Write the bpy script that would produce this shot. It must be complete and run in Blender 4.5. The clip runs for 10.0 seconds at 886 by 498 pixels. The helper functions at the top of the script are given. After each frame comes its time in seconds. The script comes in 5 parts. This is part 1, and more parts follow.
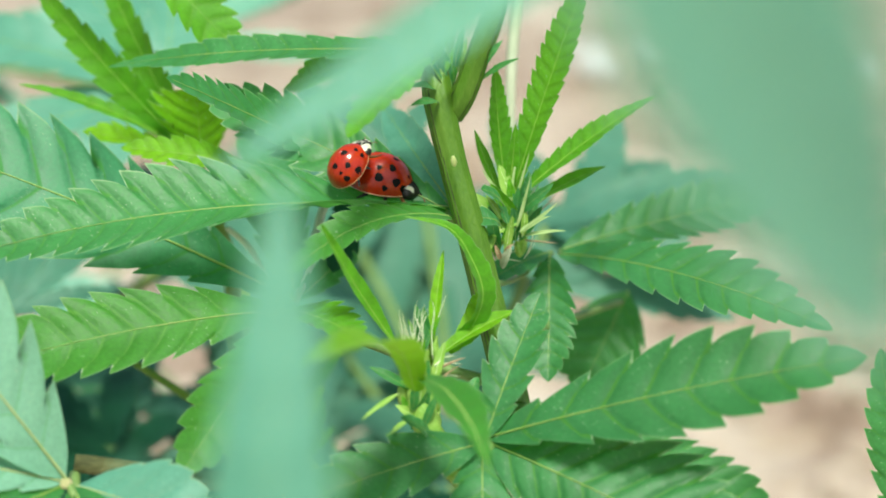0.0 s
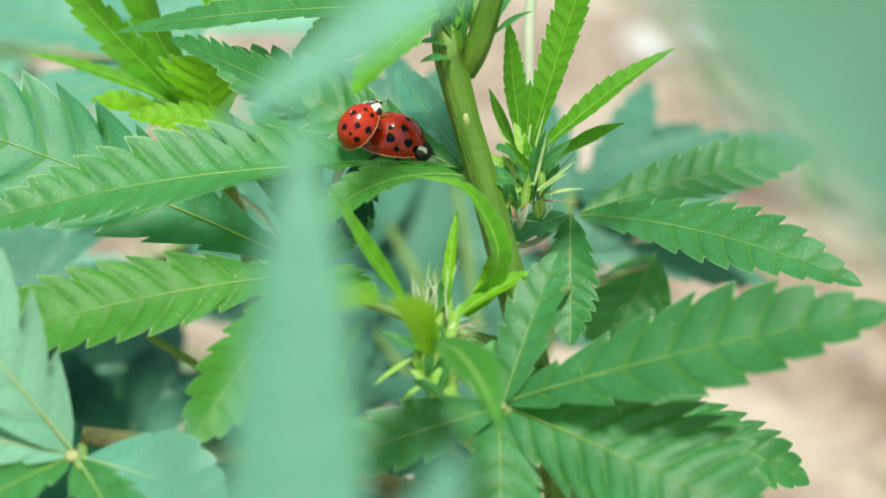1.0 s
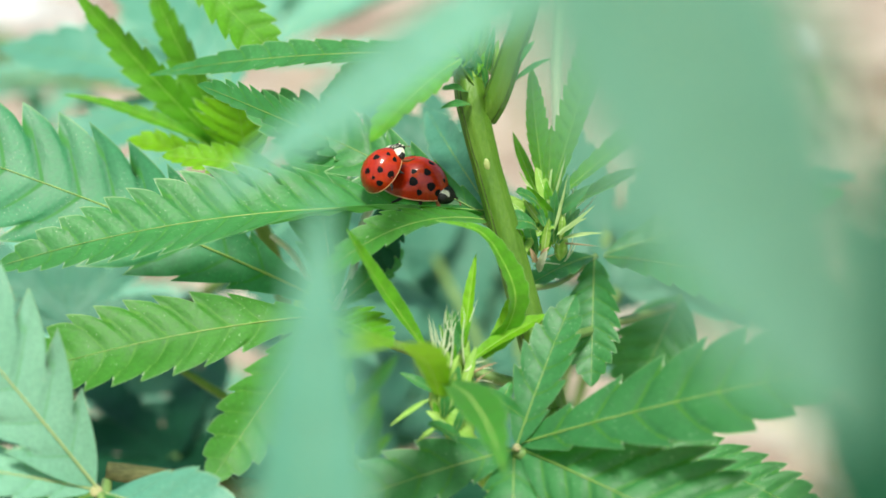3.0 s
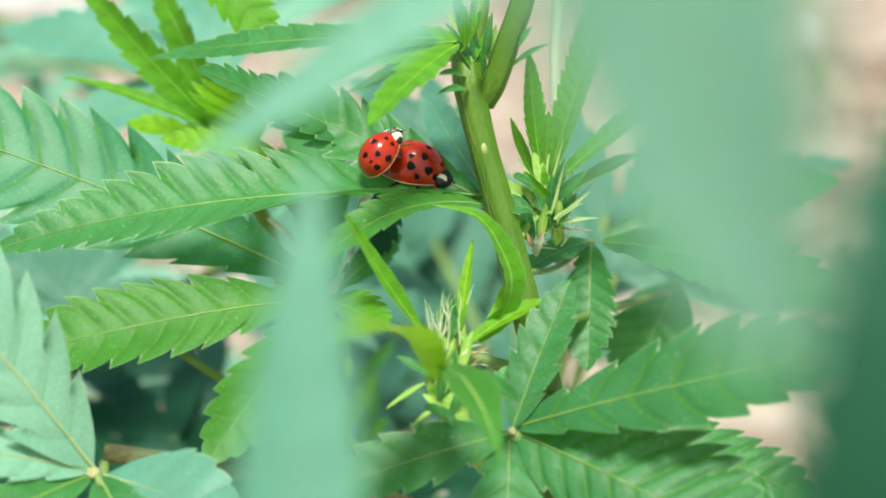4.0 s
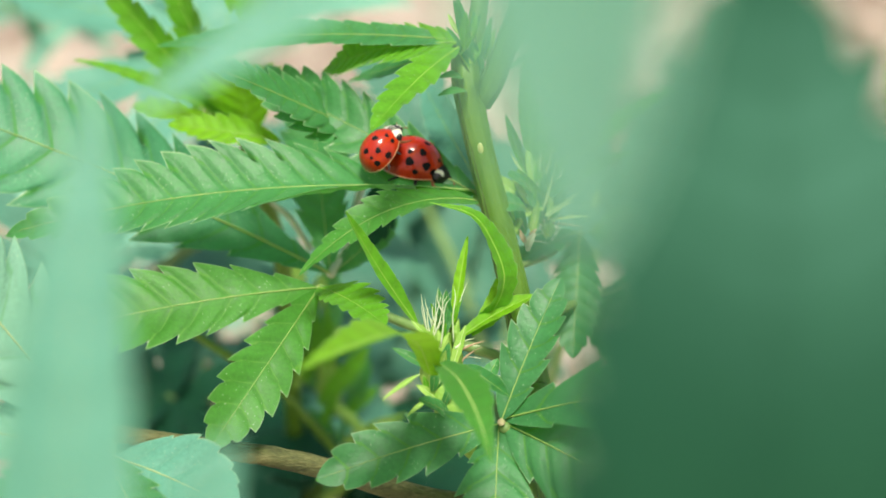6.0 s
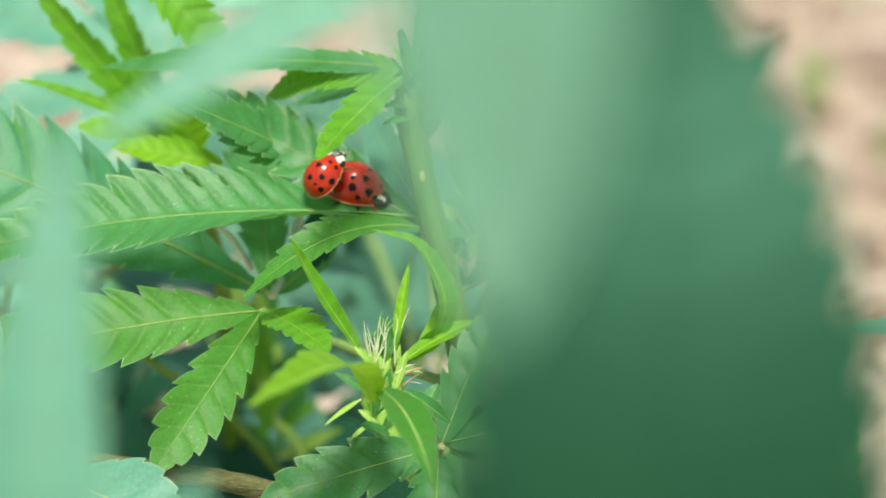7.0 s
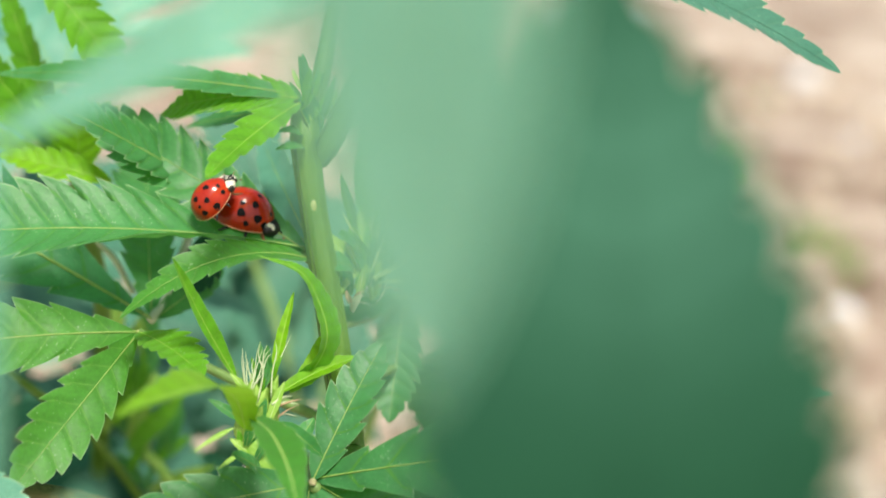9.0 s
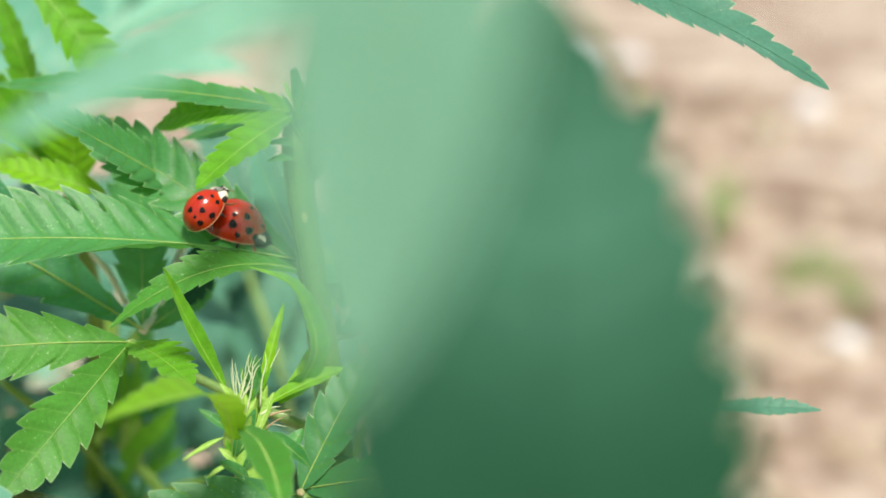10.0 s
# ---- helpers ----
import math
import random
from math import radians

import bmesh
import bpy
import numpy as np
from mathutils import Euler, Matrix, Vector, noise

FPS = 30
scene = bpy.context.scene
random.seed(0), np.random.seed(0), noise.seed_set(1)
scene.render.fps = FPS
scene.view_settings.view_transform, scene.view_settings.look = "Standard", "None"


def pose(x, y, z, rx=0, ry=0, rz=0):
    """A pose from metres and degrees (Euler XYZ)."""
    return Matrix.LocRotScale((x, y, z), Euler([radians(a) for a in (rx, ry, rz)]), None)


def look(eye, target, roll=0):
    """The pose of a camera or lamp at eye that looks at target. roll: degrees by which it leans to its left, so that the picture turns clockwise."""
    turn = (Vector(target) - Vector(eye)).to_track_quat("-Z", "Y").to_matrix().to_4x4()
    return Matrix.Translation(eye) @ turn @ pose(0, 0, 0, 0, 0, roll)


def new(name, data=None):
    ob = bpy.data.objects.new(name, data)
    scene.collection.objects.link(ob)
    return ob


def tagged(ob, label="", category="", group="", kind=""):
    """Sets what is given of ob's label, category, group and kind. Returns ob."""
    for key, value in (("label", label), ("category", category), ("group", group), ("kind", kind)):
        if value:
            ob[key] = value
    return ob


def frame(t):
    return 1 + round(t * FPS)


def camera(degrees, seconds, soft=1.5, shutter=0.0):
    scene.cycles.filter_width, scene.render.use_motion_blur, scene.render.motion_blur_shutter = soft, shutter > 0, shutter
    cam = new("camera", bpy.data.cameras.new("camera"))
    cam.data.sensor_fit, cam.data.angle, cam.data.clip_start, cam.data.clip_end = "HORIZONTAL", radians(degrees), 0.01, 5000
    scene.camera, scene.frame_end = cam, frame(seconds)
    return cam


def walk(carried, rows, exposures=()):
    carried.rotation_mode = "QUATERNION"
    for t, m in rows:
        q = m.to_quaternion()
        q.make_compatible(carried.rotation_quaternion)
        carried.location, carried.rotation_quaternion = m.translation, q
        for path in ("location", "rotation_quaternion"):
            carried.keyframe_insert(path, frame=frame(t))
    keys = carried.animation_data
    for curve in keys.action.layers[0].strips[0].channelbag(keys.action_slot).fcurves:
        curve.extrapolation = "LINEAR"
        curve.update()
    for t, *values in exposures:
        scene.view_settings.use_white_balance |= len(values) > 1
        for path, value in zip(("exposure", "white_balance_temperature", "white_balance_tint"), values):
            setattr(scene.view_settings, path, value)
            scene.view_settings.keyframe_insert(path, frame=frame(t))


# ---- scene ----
# One plant stand, filmed close up: all lengths in millimetres below, turned into metres by MM.
MM = 0.001
LENS_DEGREES = 26.0
cam = camera(LENS_DEGREES, 10.0, soft=1.6, shutter=0.5)
# A close-up lens: the beetles are sharp, what is nearer or further melts away.
cam.data.dof.use_dof = True
cam.data.dof.focus_distance = 0.184
cam.data.dof.aperture_fstop = 18.0
cam.data.dof.aperture_blades = 7
walk(cam, [
    (0, pose(-0.0069, -0.1840, 0.4293, 78.016, 0.783, -4.343)),
    (0.5, pose(-0.0052, -0.1802, 0.4265, 77.809, 1.126, -4.485)),
    (1, pose(-0.0030, -0.1797, 0.4253, 77.812, 2.239, -3.007)),
    (1.5, pose(0.0011, -0.1833, 0.4270, 78.508, 2.801, -2.664)),
    (2, pose(0.0021, -0.1847, 0.4257, 78.066, 2.621, -1.811)),
    (2.5, pose(0.0028, -0.1830, 0.4261, 78.403, 2.612, -0.029)),
    (2.7, pose(0.0031, -0.1823, 0.4270, 78.497, 2.379, -0.443)),
    (3.8, pose(0.0028, -0.1838, 0.4294, 77.777, 2.066, -0.280)),
    (4, pose(0.0035, -0.1833, 0.4283, 77.926, 2.042, -0.328)),
    (4.5, pose(0.0052, -0.1826, 0.4265, 78.151, 1.905, 0.569)),
    (5, pose(0.0035, -0.1846, 0.4272, 78.196, 1.261, 0.122)),
    (5.2, pose(0.0020, -0.1850, 0.4288, 78.343, 1.040, -0.396)),
    (6.3, pose(0.0023, -0.1896, 0.4413, 74.329, 0.350, -0.771)),
    (6.5, pose(0.0019, -0.1878, 0.4423, 74.366, 0.327, -1.802)),
    (7, pose(0.0001, -0.1908, 0.4436, 74.552, -0.515, -2.733)),
    (7.5, pose(0.0008, -0.1886, 0.4392, 75.425, -1.991, -3.037)),
    (8, pose(0.0006, -0.1874, 0.4394, 75.343, -3.082, -3.755)),
    (8.5, pose(0.0015, -0.1879, 0.4389, 75.529, -4.663, -4.444)),
    (9, pose(0.0015, -0.1884, 0.4391, 76.869, -5.142, -4.677)),
    (9.5, pose(0.0010, -0.1885, 0.4381, 77.525, -5.243, -4.868)),
    (10, pose(0.0031, -0.1898, 0.4381, 77.653, -5.552, -4.387)),
], exposures=[(0.0, 0.32, 6500, -3), (2.5, 0.35, 6500, -2), (4.5, 0.48, 6600, 3), (7.5, 0.42, 6800, 5), (10.0, 0.42, 6800, 6)])

# ---- world and sun: bright overcast noon ----
world = bpy.data.worlds.new("overcast_sky")
scene.world = world
world.use_nodes = True
wn = world.node_tree
wn.nodes.clear()
sky = wn.nodes.new("ShaderNodeTexSky")
sky.sky_type = "NISHITA"
sky.sun_disc = False
sky.sun_elevation = radians(59)
sky.sun_rotation = radians(176)
sky.dust_density = 3.0
sky.air_density = 1.2
sky.altitude = 100
bg = wn.nodes.new("ShaderNodeBackground")
bg.inputs["Strength"].default_value = 0.095
wout = wn.nodes.new("ShaderNodeOutputWorld")
wn.links.new(sky.outputs[0], bg.inputs[0])
wn.links.new(bg.outputs[0], wout.inputs[0])
sun_data = bpy.data.lights.new("sun", "SUN")
sun_data.energy = 3.3
sun_data.angle = radians(13)
sun_data.color = (1.0, 0.96, 0.9)
sun = new("sun", sun_data)
sun.matrix_world = look((0.1, -1.3, 2.2), (0, 0, 0))

# ---- materials ----


def mat_base(name):
    m = bpy.data.materials.new(name)
    m.use_nodes = True
    nt = m.node_tree
    nt.nodes.clear()
    out = nt.nodes.new("ShaderNodeOutputMaterial")
    return m, nt, out


def nd(nt, kind, **vals):
    n = nt.nodes.new(kind)
    for k, v in vals.items():
        n.inputs[k].default_value = v
    return n


def ramp(nt, fac, stops):
    r = nt.nodes.new("ShaderNodeValToRGB")
    e = r.color_ramp.elements
    while len(e) < len(stops):
        e.new(0.5)
    for k, (p, c) in enumerate(stops):
        e[k].position = p
        e[k].color = (*c, 1)
    nt.links.new(fac, r.inputs[0])
    return r


def math_node(nt, op, a, b=None, c=None):
    n = nt.nodes.new("ShaderNodeMath")
    n.operation = op
    for k, v in enumerate((a, b, c)):
        if v is None:
            continue
        if isinstance(v, (int, float)):
            n.inputs[k].default_value = v
        else:
            nt.links.new(v, n.inputs[k])
    return n.outputs[0]


def mix_rgb(nt, fac, a, b, blend="MIX"):
    n = nt.nodes.new("ShaderNodeMix")
    n.data_type = "RGBA"
    n.blend_type = blend
    for sock, v in ((n.inputs[0], fac), (n.inputs[6], a), (n.inputs[7], b)):
        if isinstance(v, (int, float)):
            sock.default_value = v
        elif isinstance(v, tuple):
            sock.default_value = (*v, 1)
        else:
            nt.links.new(v, sock)
    return n.outputs[2]


def leaf_material(name, dark, light, vein, through_col, gloss=0.4, thin=0.35, spec=0.32, specks=0.5, veins=0.2, grain_relief=0.16, vein_width=0.075, quilt_shade=0.13, edge=0.5, fuzz=0.12, wax=(1.0, 1.0, 1.0)):
    """Leaf blade: mottled green, painted shading between paler side veins along the teeth, light shining through."""
    m, nt, out = mat_base(name)
    uv = nt.nodes.new("ShaderNodeUVMap")
    sep = nt.nodes.new("ShaderNodeSeparateXYZ")
    nt.links.new(uv.outputs[0], sep.inputs[0])
    phase = math_node(nt, "FRACT", sep.outputs[0])
    apart = math_node(nt, "ABSOLUTE", math_node(nt, "SUBTRACT", phase, 0.96))
    off = math_node(nt, "MINIMUM", apart, math_node(nt, "SUBTRACT", 1.0, apart))
    across = math_node(nt, "ABSOLUTE", sep.outputs[1])
    breadth = math_node(nt, "MULTIPLY_ADD", across, -0.5 * vein_width, vein_width)
    veinness = nt.nodes.new("ShaderNodeMapRange")
    veinness.interpolation_type = "SMOOTHSTEP"
    nt.links.new(off, veinness.inputs[0])
    veinness.inputs[1].default_value = 0.0
    nt.links.new(breadth, veinness.inputs[2])
    veinness.inputs[3].default_value = 1.0
    veinness.inputs[4].default_value = 0.0
    geo = nt.nodes.new("ShaderNodeNewGeometry")
    big = nd(nt, "ShaderNodeTexNoise", Scale=160.0, Detail=3.0)
    fine = nd(nt, "ShaderNodeTexNoise", Scale=2600.0, Detail=4.0)
    cells = nt.nodes.new("ShaderNodeTexVoronoi")
    cells.feature = "DISTANCE_TO_EDGE"
    cells.inputs["Scale"].default_value = 1500.0
    for t in (big, fine, cells):
        nt.links.new(geo.outputs["Position"], t.inputs["Vector"])
    info = nt.nodes.new("ShaderNodeObjectInfo")
    tone = math_node(nt, "ADD", math_node(nt, "MULTIPLY", big.outputs[0], 0.75), math_node(nt, "MULTIPLY", info.outputs["Random"], 0.25))
    base = ramp(nt, tone, [(0.25, dark), (0.75, light)]).outputs[0]
    grain = math_node(nt, "MULTIPLY_ADD", fine.outputs[0], 0.5, 0.75)
    base = mix_rgb(nt, 1.0, base, grain, "MULTIPLY")
    # shading of the bulges between veins multiplied into the colour
    panel_shade = nt.nodes.new("ShaderNodeMapRange")
    panel_shade.interpolation_type = "SMOOTHSTEP"
    nt.links.new(off, panel_shade.inputs[0])
    panel_shade.inputs[1].default_value = 0.03
    panel_shade.inputs[2].default_value = 0.4
    panel_shade.inputs[3].default_value = 1.0 - quilt_shade
    panel_shade.inputs[4].default_value = 1.0 + 0.7 * quilt_shade
    base = mix_rgb(nt, 1.0, base, panel_shade.outputs[0], "MULTIPLY")
    col = mix_rgb(nt, math_node(nt, "MULTIPLY", veinness.outputs[0], veins), base, vein)
    rim = nt.nodes.new("ShaderNodeMapRange")
    rim.interpolation_type = "SMOOTHSTEP"
    nt.links.new(across, rim.inputs[0])
    rim.inputs[1].default_value = 0.94
    rim.inputs[2].default_value = 1.0
    col = mix_rgb(nt, math_node(nt, "MULTIPLY", rim.outputs[0], edge), col, (0.36, 0.55, 0.26))
    tips = math_node(nt, "MULTIPLY", math_node(nt, "MULTIPLY", rim.outputs[0], rim.outputs[0]), veinness.outputs[0])
    col = mix_rgb(nt, math_node(nt, "MULTIPLY", tips, 0.8), col, (0.72, 0.78, 0.60))
    # pale hairs and specks of resin
    speck = nd(nt, "ShaderNodeTexVoronoi", Scale=2400.0)
    nt.links.new(geo.outputs["Position"], speck.inputs["Vector"])
    dot = math_node(nt, "LESS_THAN", speck.outputs["Distance"], math_node(nt, "MULTIPLY_ADD", fine.outputs[0], 0.31, -0.03))
    lit = math_node(nt, "MULTIPLY", dot, math_node(nt, "GREATER_THAN", big.outputs[0], 0.5))
    col = mix_rgb(nt, math_node(nt, "MULTIPLY", lit, specks), col, (0.58, 0.70, 0.46))
    p = nt.nodes.new("ShaderNodeBsdfPrincipled")
    nt.links.new(col, p.inputs["Base Color"])
    rough = math_node(nt, "MULTIPLY_ADD", fine.outputs[0], 0.2, gloss)
    nt.links.new(math_node(nt, "MULTIPLY_ADD", veinness.outputs[0], 0.2, rough), p.inputs["Roughness"])
    p.inputs["Specular IOR Level"].default_value = spec
    p.inputs["Specular Tint"].default_value = (*wax, 1)
    p.inputs["Sheen Weight"].default_value = fuzz
    p.inputs["Sheen Roughness"].default_value = 0.4
    bump = nd(nt, "ShaderNodeBump", Strength=grain_relief, Distance=0.0003)
    h = math_node(nt, "ADD", math_node(nt, "MULTIPLY", cells.outputs["Distance"], 0.6), fine.outputs[0])
    nt.links.new(h, bump.inputs["Height"])
    nt.links.new(bump.outputs[0], p.inputs["Normal"])
    tr = nt.nodes.new("ShaderNodeBsdfTranslucent")
    tcol = mix_rgb(nt, math_node(nt, "MULTIPLY", veinness.outputs[0], 0.4), through_col, vein)
    tcol = mix_rgb(nt, 1.0, tcol, grain, "MULTIPLY")
    nt.links.new(tcol, tr.inputs[0])
    mx = nd(nt, "ShaderNodeMixShader", Fac=thin)
    nt.links.new(p.outputs[0], mx.inputs[1])
    nt.links.new(tr.outputs[0], mx.inputs[2])
    nt.links.new(mx.outputs[0], out.inputs[0])
    return m


def plain_material(name, stops, scale, rough=0.5, bump=0.3, bump_scale=None, spec=0.5, coat=0.0, stretch=(1, 1, 1), dist=0.0003, local=False, sheen=0.0, coat_rough=0.06):
    """Two scales of noise over a colour ramp, with fine relief. scale: features per metre."""
    m, nt, out = mat_base(name)
    if local:
        pos = nt.nodes.new("ShaderNodeTexCoord").outputs["Object"]
    else:
        pos = nt.nodes.new("ShaderNodeNewGeometry").outputs["Position"]
    mp = nt.nodes.new("ShaderNodeMapping")
    mp.inputs["Scale"].default_value = stretch
    nt.links.new(pos, mp.inputs[0])
    a = nd(nt, "ShaderNodeTexNoise", Scale=scale, Detail=5.0)
    b = nd(nt, "ShaderNodeTexNoise", Scale=bump_scale or scale * 7, Detail=4.0)
    for t in (a, b):
        nt.links.new(mp.outputs[0], t.inputs["Vector"])
    f = math_node(nt, "MULTIPLY_ADD", b.outputs[0], 0.35, math_node(nt, "MULTIPLY", a.outputs[0], 0.65))
    col = ramp(nt, f, stops).outputs[0]
    p = nt.nodes.new("ShaderNodeBsdfPrincipled")
    nt.links.new(col, p.inputs["Base Color"])
    p.inputs["Roughness"].default_value = rough
    p.inputs["Specular IOR Level"].default_value = spec
    p.inputs["Coat Weight"].default_value = coat
    p.inputs["Coat Roughness"].default_value = coat_rough
    p.inputs["Sheen Weight"].default_value = sheen
    bp = nd(nt, "ShaderNodeBump", Strength=bump, Distance=dist)
    nt.links.new(b.outputs[0], bp.inputs["Height"])
    nt.links.new(bp.outputs[0], p.inputs["Normal"])
    nt.links.new(p.outputs[0], out.inputs[0])
    return m


# bluish tone of the next two greens holds some panel sheen
MATURE = leaf_material("mature_leaf", (0.036, 0.165, 0.040), (0.080, 0.300, 0.085), (0.105, 0.36, 0.035), (0.10, 0.50, 0.03), 0.36, 0.30, 0.50, 0.6, veins=0.55, vein_width=0.08, quilt_shade=0.10, edge=0.85)
FANLEAF = leaf_material("fan_leaf", (0.034, 0.160, 0.044), (0.070, 0.268, 0.085), (0.075, 0.27, 0.018), (0.10, 0.46, 0.04), 0.36, 0.28, 0.48, 0.5, veins=0.75, vein_width=0.10, quilt_shade=0.10, fuzz=0.12)
YOUNG = leaf_material("young_leaf", (0.070, 0.27, 0.010), (0.150, 0.44, 0.022), (0.24, 0.50, 0.06), (0.25, 0.58, 0.03), 0.45, 0.38)
LIME = leaf_material("lime_leaf", (0.14, 0.40, 0.008), (0.25, 0.56, 0.016), (0.32, 0.58, 0.05), (0.34, 0.62, 0.02), 0.45, 0.40, 0.3)
LIVELY = leaf_material("lively_leaf", (0.036, 0.172, 0.018), (0.080, 0.300, 0.040), (0.20, 0.46, 0.07), (0.18, 0.54, 0.03), 0.40, 0.32, 0.44, 0.55, veins=0.4, vein_width=0.06, quilt_shade=0.08)
# pale mint of the sky's reflection painted as base colour
BLUISH_SHEEN = leaf_material("bluish_sheen_leaf", (0.175, 0.432, 0.302), (0.248, 0.552, 0.408), (0.15, 0.43, 0.19), (0.14, 0.42, 0.2), 0.32, 0.22, 0.55, veins=0.55, vein_width=0.10, quilt_shade=0.03)
# whitish sky gloss of an upper leaf side, painted into the base
PALE_SHEEN = leaf_material("pale_sheen_leaf", (0.215, 0.470, 0.300), (0.310, 0.590, 0.410), (0.13, 0.40, 0.14), (0.14, 0.42, 0.2), 0.34, 0.22, 0.6, veins=0.5, vein_width=0.07, quilt_shade=0.03)
# dimmer copy with less of the sky sheen in its base
DULL_SHEEN = leaf_material("dull_sheen_leaf", (0.098, 0.30, 0.20), (0.148, 0.395, 0.275), (0.22, 0.46, 0.28), (0.12, 0.38, 0.18), 0.36, 0.2, 0.45, quilt_shade=0.04)
# silver-blue sheen between the veins painted as a bluish base
SILVER_SHEEN = leaf_material("silver_sheen_leaf", (0.045, 0.225, 0.095), (0.085, 0.32, 0.150), (0.055, 0.28, 0.025), (0.09, 0.46, 0.06), 0.38, 0.24, 0.5, veins=0.75, grain_relief=0.1, vein_width=0.11)
# underside green darkened further: deep shade put into the base colour
SHADED_LEAF = leaf_material("shaded_leaf", (0.008, 0.049, 0.020), (0.013, 0.067, 0.029), (0.02, 0.09, 0.03), (0.03, 0.16, 0.04), 0.40, 0.08, 0.40, 0.0, quilt_shade=0.02, edge=0.1, fuzz=0.0, wax=(0.45, 1.0, 0.80))
# dim bluish sky gloss put into the leaf's own colour
HAZY = leaf_material("hazy_sheen_leaf", (0.055, 0.19, 0.12), (0.10, 0.27, 0.18), (0.16, 0.34, 0.2), (0.08, 0.3, 0.14), 0.42, 0.2, 0.4, quilt_shade=0.05)
RIB = plain_material("leaf_rib", [(0.3, (0.19, 0.37, 0.06)), (0.7, (0.38, 0.50, 0.14))], 300, 0.5, 0.2)
PALE_RIB = plain_material("pale_leaf_rib", [(0.3, (0.34, 0.46, 0.18)), (0.7, (0.54, 0.58, 0.28))], 300, 0.5, 0.2)
YOUNG_RIB = plain_material("young_leaf_rib", [(0.3, (0.22, 0.46, 0.04)), (0.7, (0.36, 0.56, 0.08))], 300, 0.5, 0.2)
STEM = plain_material("green_stem", [(0.3, (0.062, 0.155, 0.008)), (0.5, (0.092, 0.205, 0.012)), (0.72, (0.145, 0.27, 0.03))], 420, 0.48, 0.35, bump_scale=3800, stretch=(1, 1, 0.35))
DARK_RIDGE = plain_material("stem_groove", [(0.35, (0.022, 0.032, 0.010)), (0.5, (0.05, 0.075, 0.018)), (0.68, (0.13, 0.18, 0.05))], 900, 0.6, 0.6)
PETIOLE = plain_material("petiole", [(0.3, (0.12, 0.24, 0.05)), (0.7, (0.26, 0.38, 0.12))], 300, 0.5, 0.3)
PALE = plain_material("pale_stalk", [(0.3, (0.42, 0.50, 0.32)), (0.7, (0.66, 0.68, 0.50))], 260, 0.6, 0.3)
BARK = plain_material("dry_bark", [(0.3, (0.035, 0.042, 0.012)), (0.5, (0.12, 0.125, 0.04)), (0.7, (0.26, 0.24, 0.10))], 700, 0.75, 1.0, stretch=(0.25, 1, 1))
HAIR = plain_material("pistil_hair", [(0.3, (0.52, 0.64, 0.34)), (0.7, (0.74, 0.80, 0.56))], 500, 0.5, 0.2)
DRY_HAIR = plain_material("withered_hair", [(0.3, (0.38, 0.24, 0.12)), (0.7, (0.6, 0.45, 0.28))], 500, 0.6, 0.2)
HUSK = plain_material("pale_husk", [(0.3, (0.26, 0.42, 0.12)), (0.7, (0.46, 0.58, 0.26))], 500, 0.5, 0.2)
HUB = plain_material("leaf_hub", [(0.3, (0.34, 0.38, 0.12)), (0.7, (0.55, 0.46, 0.26))], 900, 0.55, 0.5)
BRACT = plain_material("bud_bract", [(0.3, (0.17, 0.38, 0.03)), (0.7, (0.36, 0.55, 0.11))], 500, 0.5, 0.4)
EGG = plain_material("egg_shell", [(0.3, (0.34, 0.42, 0.12)), (0.7, (0.5, 0.55, 0.22))], 900, 0.4, 0.2)
SHELL = plain_material("red_wing_case", [(0.3, (0.30, 0.008, 0.001)), (0.55, (0.48, 0.026, 0.003)), (0.75, (0.62, 0.060, 0.006))], 380, 0.4, 0.06, bump_scale=3500, spec=0.12, coat=1.0, local=True, dist=0.00006, coat_rough=0.11)
SHELL_RIM = plain_material("pale_rim", [(0.3, (0.62, 0.22, 0.08)), (0.7, (0.80, 0.52, 0.28))], 900, 0.3, 0.1, coat=0.4, local=True)
SPOT = plain_material("black_spot", [(0.3, (0.004, 0.003, 0.003)), (0.7, (0.012, 0.008, 0.007))], 900, 0.5, 0.1, spec=0.15, local=True)
BLACK = plain_material("black_chitin", [(0.3, (0.008, 0.007, 0.007)), (0.7, (0.03, 0.022, 0.018))], 900, 0.35, 0.3, local=True)
CREAM = plain_material("cream_plate", [(0.3, (0.70, 0.66, 0.48)), (0.7, (0.82, 0.78, 0.62))], 900, 0.35, 0.2, coat=0.4, local=True)
BROWN = plain_material("brown_leg", [(0.3, (0.16, 0.06, 0.02)), (0.7, (0.30, 0.13, 0.05))], 900, 0.45, 0.2, local=True)


